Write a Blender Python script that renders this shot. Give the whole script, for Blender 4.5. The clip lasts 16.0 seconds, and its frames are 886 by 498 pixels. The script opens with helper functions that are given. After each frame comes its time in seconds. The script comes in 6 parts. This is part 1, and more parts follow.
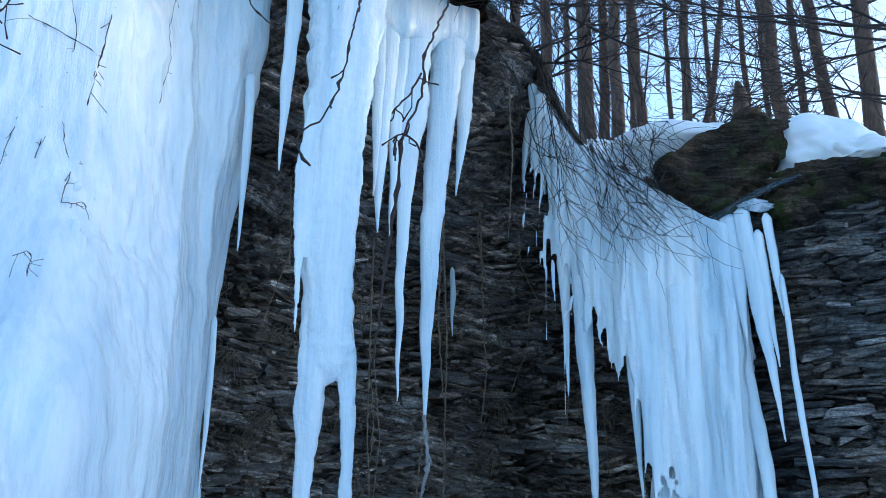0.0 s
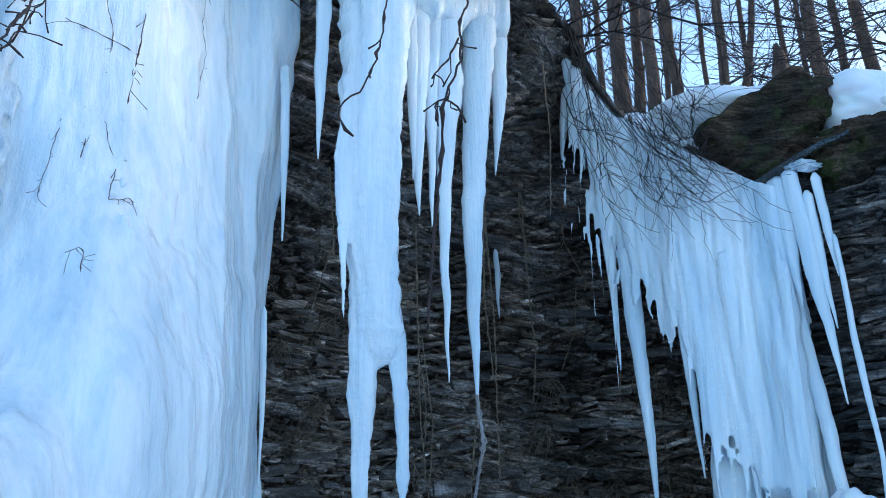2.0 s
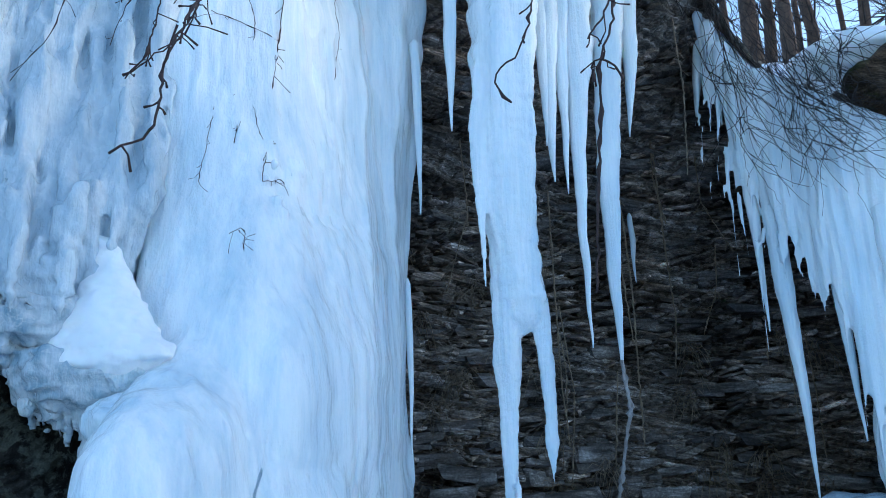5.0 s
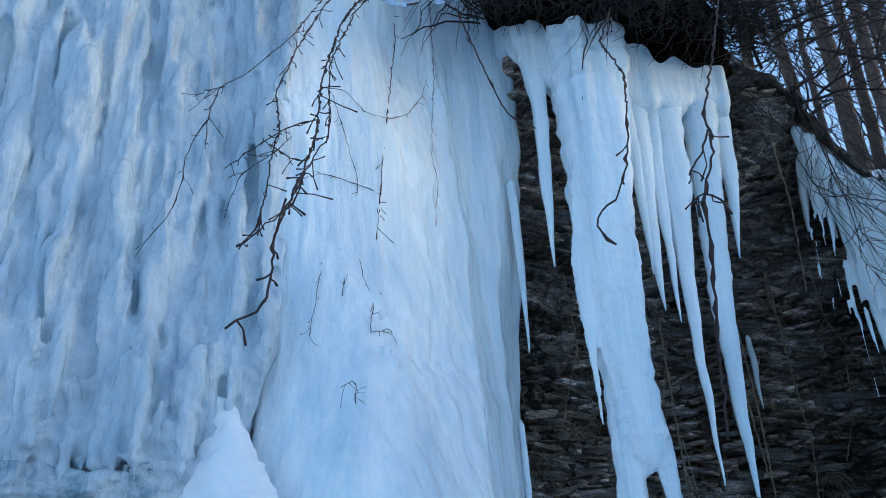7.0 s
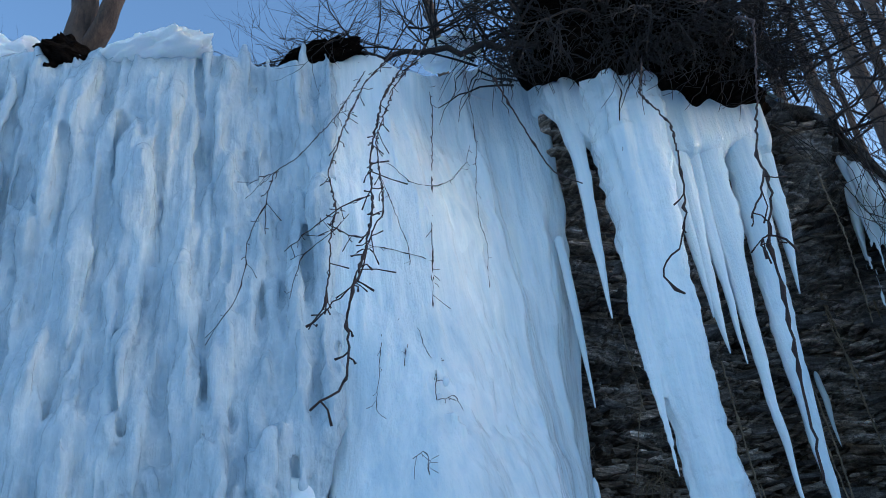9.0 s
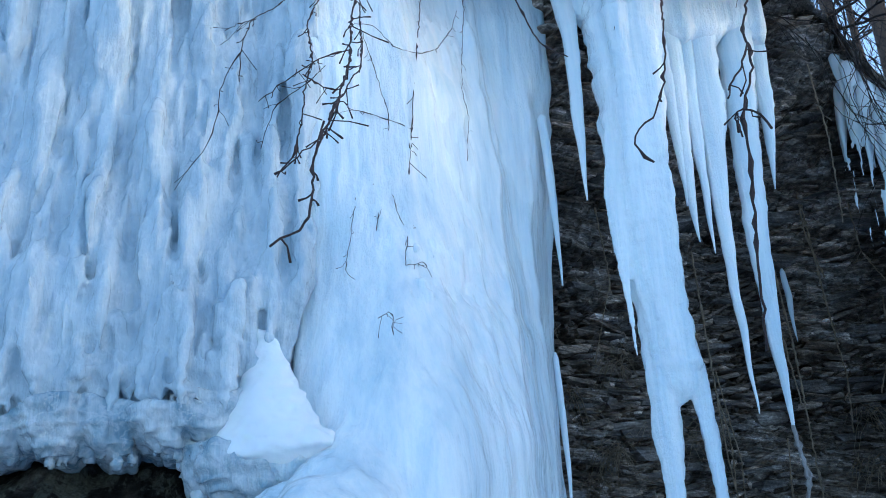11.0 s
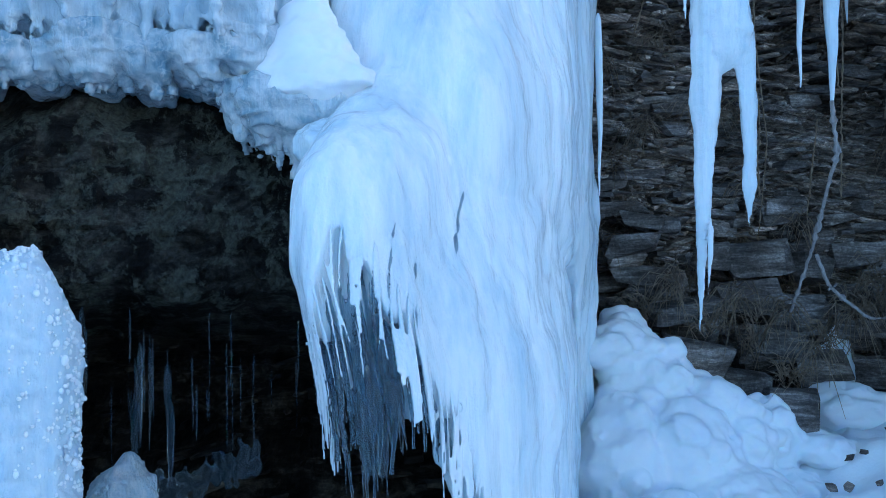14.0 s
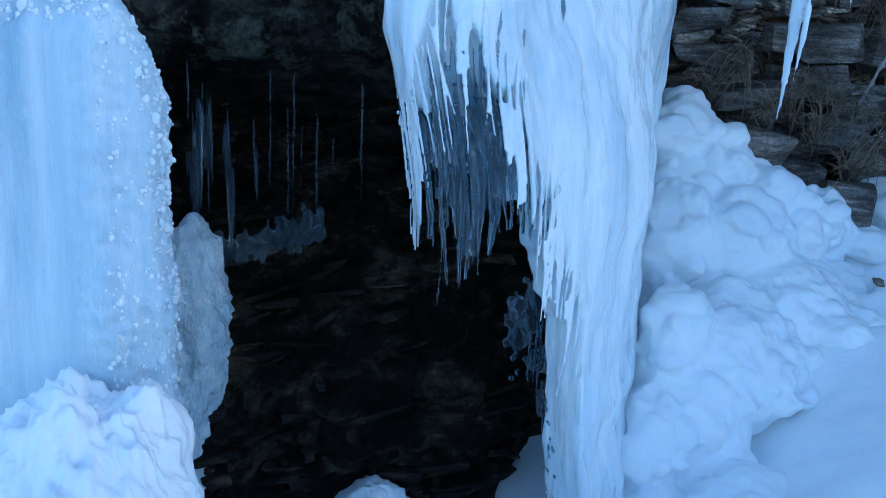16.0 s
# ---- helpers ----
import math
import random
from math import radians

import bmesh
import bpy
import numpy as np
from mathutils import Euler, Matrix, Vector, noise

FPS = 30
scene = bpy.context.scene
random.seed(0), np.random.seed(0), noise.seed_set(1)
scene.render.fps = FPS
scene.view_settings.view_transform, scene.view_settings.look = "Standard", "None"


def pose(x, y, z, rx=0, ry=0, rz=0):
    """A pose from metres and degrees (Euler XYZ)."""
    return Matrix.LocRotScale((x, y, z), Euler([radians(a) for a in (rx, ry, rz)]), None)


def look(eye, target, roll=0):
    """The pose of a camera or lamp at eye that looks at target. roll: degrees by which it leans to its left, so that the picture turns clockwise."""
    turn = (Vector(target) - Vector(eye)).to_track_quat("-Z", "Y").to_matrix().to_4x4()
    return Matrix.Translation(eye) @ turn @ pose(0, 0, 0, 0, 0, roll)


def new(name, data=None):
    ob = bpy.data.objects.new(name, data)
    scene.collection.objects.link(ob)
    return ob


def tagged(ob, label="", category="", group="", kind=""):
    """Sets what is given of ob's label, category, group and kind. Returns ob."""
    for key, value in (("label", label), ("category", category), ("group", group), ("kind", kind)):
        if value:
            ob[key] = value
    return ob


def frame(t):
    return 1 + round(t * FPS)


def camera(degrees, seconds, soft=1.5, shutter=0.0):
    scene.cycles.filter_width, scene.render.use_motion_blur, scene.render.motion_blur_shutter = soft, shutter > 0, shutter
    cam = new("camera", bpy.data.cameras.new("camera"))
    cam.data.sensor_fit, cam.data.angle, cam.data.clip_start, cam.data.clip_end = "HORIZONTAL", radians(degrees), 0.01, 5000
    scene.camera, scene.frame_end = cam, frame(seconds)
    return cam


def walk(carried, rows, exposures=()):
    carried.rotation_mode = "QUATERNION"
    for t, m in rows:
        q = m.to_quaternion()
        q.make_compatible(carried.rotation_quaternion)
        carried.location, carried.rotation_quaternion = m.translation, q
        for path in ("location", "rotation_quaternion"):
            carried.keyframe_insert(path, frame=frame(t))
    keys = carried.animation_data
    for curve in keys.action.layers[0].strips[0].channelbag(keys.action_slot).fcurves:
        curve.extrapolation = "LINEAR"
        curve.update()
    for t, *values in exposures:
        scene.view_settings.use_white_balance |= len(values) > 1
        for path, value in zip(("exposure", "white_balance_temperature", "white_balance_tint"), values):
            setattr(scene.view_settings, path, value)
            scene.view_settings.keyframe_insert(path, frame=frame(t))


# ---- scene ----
cam = camera(56.0, 16.0, 0.9)
PATH = [
    (0, pose(0.000, 0.000, 1.600, 107.45, -1.35, -0.00)),
    (0.5, pose(0.004, 0.020, 1.584, 108.33, -0.93, -0.19)),
    (1, pose(-0.013, 0.024, 1.575, 107.87, -0.44, -0.78)),
    (1.5, pose(-0.024, 0.024, 1.558, 107.59, 0.48, 1.26)),
    (2, pose(-0.025, 0.038, 1.540, 106.91, 1.00, 3.56)),
    (2.5, pose(-0.002, 0.063, 1.537, 106.19, 0.37, 3.51)),
    (3, pose(-0.004, 0.099, 1.526, 105.03, -0.78, -0.06)),
    (3.5, pose(-0.001, 0.067, 1.560, 103.49, -0.55, 0.01)),
    (4, pose(-0.075, 0.051, 1.540, 102.87, 0.40, 2.75)),
    (4.5, pose(-0.119, 0.022, 1.522, 102.90, 0.77, 6.10)),
    (4.7, pose(-0.130, 0.017, 1.522, 103.63, 0.53, 9.59)),
    (6.8, pose(-0.148, -0.005, 1.573, 112.85, 1.93, 17.45)),
    (7, pose(-0.145, 0.016, 1.580, 114.34, 2.45, 20.06)),
    (7.5, pose(-0.137, -0.005, 1.590, 117.62, 3.74, 23.84)),
    (8, pose(-0.172, -0.041, 1.587, 119.11, 5.47, 24.35)),
    (8.2, pose(-0.190, -0.036, 1.592, 119.64, 5.94, 24.79)),
    (10.3, pose(-0.189, -0.030, 1.566, 114.55, 4.22, 24.52)),
    (10.5, pose(-0.200, -0.027, 1.560, 113.58, 3.93, 24.23)),
    (11, pose(-0.173, 0.015, 1.516, 110.80, 2.61, 22.23)),
    (11.5, pose(-0.184, 0.046, 1.489, 107.56, 2.04, 21.13)),
    (12, pose(-0.192, 0.053, 1.462, 103.75, 1.22, 20.15)),
    (12.5, pose(-0.200, 0.072, 1.449, 100.02, 0.69, 20.15)),
    (13, pose(-0.229, 0.103, 1.380, 96.27, 0.03, 20.37)),
    (13.5, pose(-0.290, 0.097, 1.366, 92.12, 0.10, 22.90)),
    (14, pose(-0.309, 0.055, 1.368, 89.68, -0.33, 22.61)),
    (14.5, pose(-0.475, 0.008, 1.362, 85.11, -1.60, 20.61)),
    (15, pose(-0.650, -0.051, 1.414, 81.37, -1.72, 19.34)),
    (15.5, pose(-0.678, -0.011, 1.395, 77.25, -2.95, 19.54)),
    (16, pose(-0.703, 0.103, 1.361, 73.64, -3.71, 22.24)),
]
EXPOSURES = [(0, 1.68, 5000, 10), (3.5, 1.68, 5000, 10), (7.0, 1.24, 5000, 10), (8.2, 1.04, 5050, 10), (10.4, 1.42, 4985, 10), (12, 1.70, 4920, 10), (14, 1.70, 4760, 10), (16, 1.62, 4650, 10)]
walk(cam, PATH, EXPOSURES)

# ---- light ----
world = bpy.data.worlds.new("winter_sky")
scene.world = world
world.use_nodes = True
wn = world.node_tree.nodes
sky = wn.new("ShaderNodeTexSky")
sky.sky_type = "NISHITA"
sky.sun_disc = False
sky.sun_elevation = radians(9)
sky.sun_rotation = radians(65)
sky.air_density = 1.0
sky.dust_density = 1.5
wn["Background"].inputs["Strength"].default_value = 0.15
world.node_tree.links.new(sky.outputs["Color"], wn["Background"].inputs["Color"])
sun = new("sun", bpy.data.lights.new("sun", "SUN"))
sun.data.energy = 0.25
sun.data.angle = radians(25)
sun.data.color = (1.0, 0.985, 0.965)
sun.matrix_world = look((8.7, 4.1, 7.0 + 1.5), (0, 0, 7.0))


# ---- arithmetic helpers ----
def smooth(a, b, x):
    q = np.clip((np.asarray(x, float) - a) / (b - a), 0, 1)
    return q * q * (3 - 2 * q)


def hash2(i, j, k=0):
    h = (np.asarray(i, np.int64) * 374761393 + np.asarray(j, np.int64) * 668265263 + k * 1274126177) & 0xFFFFFFFF
    h = ((h ^ (h >> 13)) * 1274126177) & 0xFFFFFFFF
    return ((h ^ (h >> 16)) & 0xFFFF) / 65535.0


def vnoise(x, y, k=0):
    """Smooth value noise from -1 to 1."""
    x, y = np.broadcast_arrays(np.asarray(x, float), np.asarray(y, float))
    i, j = np.floor(x).astype(np.int64), np.floor(y).astype(np.int64)
    u, v = x - i, y - j
    u, v = u * u * (3 - 2 * u), v * v * (3 - 2 * v)
    a = hash2(i, j, k) * (1 - u) + hash2(i + 1, j, k) * u
    b = hash2(i, j + 1, k) * (1 - u) + hash2(i + 1, j + 1, k) * u
    return 2 * (a * (1 - v) + b * v) - 1


def fbm(x, y, k=0, octaves=4):
    s, a = 0, 1.0
    for o in range(octaves):
        s = s + a * vnoise(x * 2 ** o, y * 2 ** o, k + 7 * o)
        a *= 0.5
    return s / 1.9


def vnoise3(p, k=0):
    """Smooth value noise at places in space, from -1 to 1."""
    i = np.floor(p).astype(np.int64)
    u = p - i
    u = u * u * (3 - 2 * u)
    out = 0
    for c in range(8):
        o = np.array([c & 1, c >> 1 & 1, c >> 2])
        w = np.prod(np.where(o, u, 1 - u), axis=1)
        q = i + o
        out = out + w * hash2(q[:, 0] + 57 * q[:, 2], q[:, 1] + 131 * q[:, 2], k)
    return 2 * out - 1


def curve_at(points, s):
    """Place and outward normal (to the right of the way) of a plan line at arc length s."""
    p = np.array(points, float)
    d = np.r_[0, np.cumsum(np.hypot(*np.diff(p, axis=0).T))]
    fine = np.linspace(0, d[-1], 200)
    q = np.stack([np.interp(fine, d, p[:, c]) for c in (0, 1)], 1)
    w = np.hanning(25)
    w /= w.sum()
    pad = np.concatenate([2 * q[:1] - q[12:0:-1], q, 2 * q[-1:] - q[-2:-14:-1]])
    q = np.stack([np.convolve(pad[:, c], w, "valid") for c in (0, 1)], 1)
    t = np.gradient(q, axis=0)
    t /= np.hypot(t[:, 0], t[:, 1])[:, None]
    at = [np.interp(s, fine, q[:, c]) for c in (0, 1)]
    tx, ty = np.interp(s, fine, t[:, 0]), np.interp(s, fine, t[:, 1])
    return at[0], at[1], ty, -tx


def length(points):
    return float(np.hypot(*np.diff(np.array(points, float), axis=0).T).sum())


def grid_faces(n, m, off=0, wrap=False):
    i, j = np.meshgrid(np.arange(n - 1), np.arange(m if wrap else m - 1), indexing="ij")
    a = i * m + j
    b = i * m + (j + 1) % m
    return (np.stack([a, b, b + m, a + m], -1).reshape(-1, 4) + off)


def mesh_of(name, verts, faces, material, shade=True):
    me = bpy.data.meshes.new(name)
    me.from_pydata(np.asarray(verts, float).tolist(), [], [list(map(int, f)) for f in faces])
    me.materials.append(material)
    if shade:
        me.polygons.foreach_set("use_smooth", [True] * len(me.polygons))
    me.update()
    return me


def part(name, mesh, parent=None, label=""):
    ob = new(name, mesh)
    if parent:
        ob.parent = parent
    if label:
        ob["label"] = label
    return ob


def thing(name, at, label, category, group="", kind=""):
    ob = new(name)
    ob.location = at
    ob.empty_display_size = 0.1
    tagged(ob, label, category, group, kind)
    return ob


def put(name, verts, faces, material, parent, label="", shade=True):
    """A part in world coordinates under a thing that stands unturned."""
    v = np.asarray(verts, float) - np.array(parent.location)
    return part(name, mesh_of(name, v, faces, material, shade), parent, label)


def tube(points, radii, sides=6):
    """A tapered tube along a line of points. Gives vertices and faces."""
    p = np.asarray(points, float)
    r = np.broadcast_to(np.asarray(radii, float), (len(p),))
    t = np.gradient(p, axis=0)
    t /= np.linalg.norm(t, axis=1)[:, None] + 1e-9
    ref = np.where(np.abs(t[:, 2:3]) > 0.9, np.array([[1.0, 0, 0]]), np.array([[0, 0, 1.0]]))
    if np.abs(t[:, 2]).max() > 0.9:
        ref = np.tile([[0.93, 0.37, 0.05]], (len(p), 1))
    a = np.cross(t, ref)
    a /= np.linalg.norm(a, axis=1)[:, None] + 1e-9
    b = np.cross(t, a)
    ang = np.linspace(0, 2 * np.pi, sides, endpoint=False)
    v = p[:, None] + r[:, None, None] * (np.cos(ang)[None, :, None] * a[:, None] + np.sin(ang)[None, :, None] * b[:, None])
    f = grid_faces(len(p), sides, 0, True).tolist()
    f += [list(range(sides))[::-1], [(len(p) - 1) * sides + k for k in range(sides)]]
    return v.reshape(-1, 3), f


def joined(pieces):
    vs, fs, n = [], [], 0
    for v, f in pieces:
        vs.append(v)
        fs += [[k + n for k in q] for q in f]
        n += len(v)
    return np.concatenate(vs), fs


def fused(name, pieces, material, parent, voxel, soften=2, detail=None, label=""):
    """Closed pieces grown together into one skin, as ice does, with fine relief pushed out along the surface."""
    v, f = joined(pieces)
    me = bpy.data.meshes.new(name)
    me.from_pydata(v.tolist(), [], f)
    ob = new(name, me)
    m = ob.modifiers.new("grow", "REMESH")
    m.mode, m.voxel_size = "VOXEL", voxel
    if soften:
        m = ob.modifiers.new("soften", "SMOOTH")
        m.iterations, m.factor = soften, 0.5
    got = bpy.data.meshes.new_from_object(ob.evaluated_get(bpy.context.evaluated_depsgraph_get()))
    bpy.data.objects.remove(ob)
    bpy.data.meshes.remove(me)
    n = len(got.vertices)
    co, no = np.empty(3 * n), np.empty(3 * n)
    got.vertices.foreach_get("co", co)
    got.vertices.foreach_get("normal", no)
    co, no = co.reshape(-1, 3), no.reshape(-1, 3)
    if detail is not None:
        co = co + no * detail(co)[:, None]
    got.vertices.foreach_set("co", (co - np.array(parent.location)).ravel())
    got.polygons.foreach_set("use_smooth", [True] * len(got.polygons))
    got.materials.clear()
    got.materials.append(material)
    got.name = name
    got.update()
    return part(name, got, parent, label)


def wiggle(points, n, amount, rng):
    """A smooth line of n points through a few, with a little unrest."""
    p = np.asarray(points, float)
    d = np.r_[0, np.cumsum(np.linalg.norm(np.diff(p, axis=0), axis=1))]
    s = np.linspace(0, d[-1], n)
    q = np.stack([np.interp(s, d, p[:, c]) for c in range(3)], 1)
    if n > 8:
        k = np.array([0.25, 0.5, 0.25])
        for _ in range(2):
            q[1:-1] = sum(k[i] * q[i:len(q) - 2 + i] for i in range(3))
    e = rng.normal(0, amount, q.shape)
    e[0] = 0
    return q + e


# ---- materials ----
def material(name):
    m = bpy.data.materials.new(name)
    m.use_nodes = True
    return m, m.node_tree.nodes, m.node_tree.links, m.node_tree.nodes["Principled BSDF"]


def node(nodes, kind, **inputs):
    n = nodes.new(kind)
    for k, v in inputs.items():
        n.inputs[k.replace("_", " ")].default_value = v
    return n


def coords(nodes, links, scale=(1, 1, 1), tilt=0.0):
    geo = nodes.new("ShaderNodeNewGeometry")
    mp = nodes.new("ShaderNodeMapping")
    mp.inputs["Scale"].default_value = scale
    turn = nodes.new("ShaderNodeMapping")
    turn.inputs["Rotation"].default_value = (0, -tilt, 0)
    links.new(geo.outputs["Position"], turn.inputs["Vector"])
    links.new(turn.outputs["Vector"], mp.inputs["Vector"])
    return mp.outputs["Vector"]


def noise_tex(nodes, links, vec, scale, detail=4.0, rough=0.55, distortion=0.0):
    n = node(nodes, "ShaderNodeTexNoise", Scale=scale, Detail=detail, Roughness=rough, Distortion=distortion)
    links.new(vec, n.inputs["Vector"])
    return n.outputs["Fac"]


def ramp(nodes, links, fac, stops):
    r = nodes.new("ShaderNodeValToRGB")
    e = r.color_ramp.elements
    while len(e) < len(stops):
        e.new(0.5)
    for el, (pos, col) in zip(e, stops):
        el.position = pos
        el.color = (*col, 1) if len(col) == 3 else col
    links.new(fac, r.inputs["Fac"])
    return r.outputs["Color"]


def mix(nodes, links, fac, a, b, blend="MIX"):
    m = nodes.new("ShaderNodeMix")
    m.data_type, m.blend_type = "RGBA", blend
    for sock, v in ((m.inputs[0], fac), (m.inputs[6], a), (m.inputs[7], b)):
        if isinstance(v, bpy.types.NodeSocket):
            links.new(v, sock)
        else:
            sock.default_value = v if isinstance(v, (int, float)) else (*v, 1)
    return m.outputs[2]


def bump(nodes, links, bsdf, height, strength=0.4, distance=0.01):
    b = node(nodes, "ShaderNodeBump", Strength=strength, Distance=distance)
    links.new(height, b.inputs["Height"])
    links.new(b.outputs["Normal"], bsdf.inputs["Normal"])
    return b


def ice_material(name, pale, deep, rough=0.28, sss=0.35, clear=0.0, streak=7.0, grain=0.3, cut=(0.36, 0.60), mass=2.3, gloss=0.15, fleck=0.6, flat=0.35, veins=0.0, fine=(0.35, 0.6, 0.72)):
    """Frozen seepage: milky ice in vertical streaks, clearer and bluer between them."""
    m, n, l, p = material(name)
    v = coords(n, l, (1, 1, 0.05))
    v2 = coords(n, l, (1, 1, flat))
    v3 = coords(n, l)
    st = noise_tex(n, l, v, streak, 6, 0.65, 0.4)
    bl = noise_tex(n, l, v2, mass, 4, 0.6, 0.5)
    fi = noise_tex(n, l, v, 42.0, 4, 0.65)
    sp = noise_tex(n, l, v3, 24.0, 5, 0.7)
    c = ramp(n, l, st, [(cut[0], deep), (cut[1], pale)])
    c2 = ramp(n, l, bl, [(cut[0] - 0.02, tuple(x * 0.85 for x in deep)), (cut[1], pale)])
    c = mix(n, l, 0.5, c, c2)
    c = mix(n, l, 0.3, c, ramp(n, l, fi, [(fine[0], (fine[2], 0.55 * fine[2] + 0.45, 0.35 * fine[2] + 0.65)), (fine[1], (1.0, 1.0, 1.0))]), "MULTIPLY")
    if veins:
        vn = noise_tex(n, l, coords(n, l, (1, 1, flat * 1.3)), 9.0, 4, 0.6, 0.4)
        c = mix(n, l, ramp(n, l, vn, [(0.46, (0, 0, 0)), (0.495, (veins, veins, veins)), (0.53, (0, 0, 0))]), c, (0.93, 0.95, 0.97))
        vd = noise_tex(n, l, coords(n, l, (1.1, 1.1, flat * 1.1)), 12.0, 4, 0.6, 0.3)
        c = mix(n, l, ramp(n, l, vd, [(0.60, (0, 0, 0)), (0.66, (veins, veins, veins))]), c, deep)
    c = mix(n, l, ramp(n, l, sp, [(0.60, (0, 0, 0)), (0.78, (fleck, fleck, fleck))]), c, (0.93, 0.95, 0.96))
    l.new(c, p.inputs["Base Color"])
    r = n.new("ShaderNodeMapRange")
    r.inputs["From Min"].default_value, r.inputs["From Max"].default_value = 0.35, 0.65
    r.inputs["To Min"].default_value, r.inputs["To Max"].default_value = max(0.02, rough - gloss), rough + gloss
    l.new(bl, r.inputs["Value"])
    l.new(r.outputs["Result"], p.inputs["Roughness"])
    p.inputs["IOR"].default_value = 1.31
    p.inputs["Subsurface Weight"].default_value = sss
    p.inputs["Subsurface Radius"].default_value = (0.4, 0.7, 1.0)
    p.inputs["Subsurface Scale"].default_value = 0.03
    p.inputs["Transmission Weight"].default_value = clear
    lump = noise_tex(n, l, v2, 16.0, 5, 0.6)
    add = n.new("ShaderNodeMath")
    add.operation = "ADD"
    l.new(lump, add.inputs[0])
    l.new(fi, add.inputs[1])
    add2 = n.new("ShaderNodeMath")
    add2.operation = "MULTIPLY_ADD"
    l.new(sp, add2.inputs[0])
    add2.inputs[1].default_value = 0.6
    l.new(add.outputs[0], add2.inputs[2])
    pit = noise_tex(n, l, coords(n, l, (1, 1, 0.6)), 95.0, 3, 0.6)
    add3 = n.new("ShaderNodeMath")
    add3.operation = "MULTIPLY_ADD"
    l.new(pit, add3.inputs[0])
    add3.inputs[1].default_value = 0.35
    l.new(add2.outputs[0], add3.inputs[2])
    bump(n, l, p, add3.outputs[0], grain, 0.025)
    return m


def snow_material():
    m, n, l, p = material("snow")
    v = coords(n, l)
    a = noise_tex(n, l, v, 3.0, 4)
    b = noise_tex(n, l, v, 60.0, 4, 0.7)
    l.new(ramp(n, l, a, [(0.3, (0.83, 0.87, 0.91)), (0.65, (0.92, 0.94, 0.95))]), p.inputs["Base Color"])
    p.inputs["Roughness"].default_value = 0.75
    p.inputs["Subsurface Weight"].default_value = 0.25
    p.inputs["Subsurface Radius"].default_value = (0.5, 0.7, 1.0)
    p.inputs["Subsurface Scale"].default_value = 0.03
    bump(n, l, p, mix(n, l, 0.5, a, b), 0.35, 0.02)
    return m


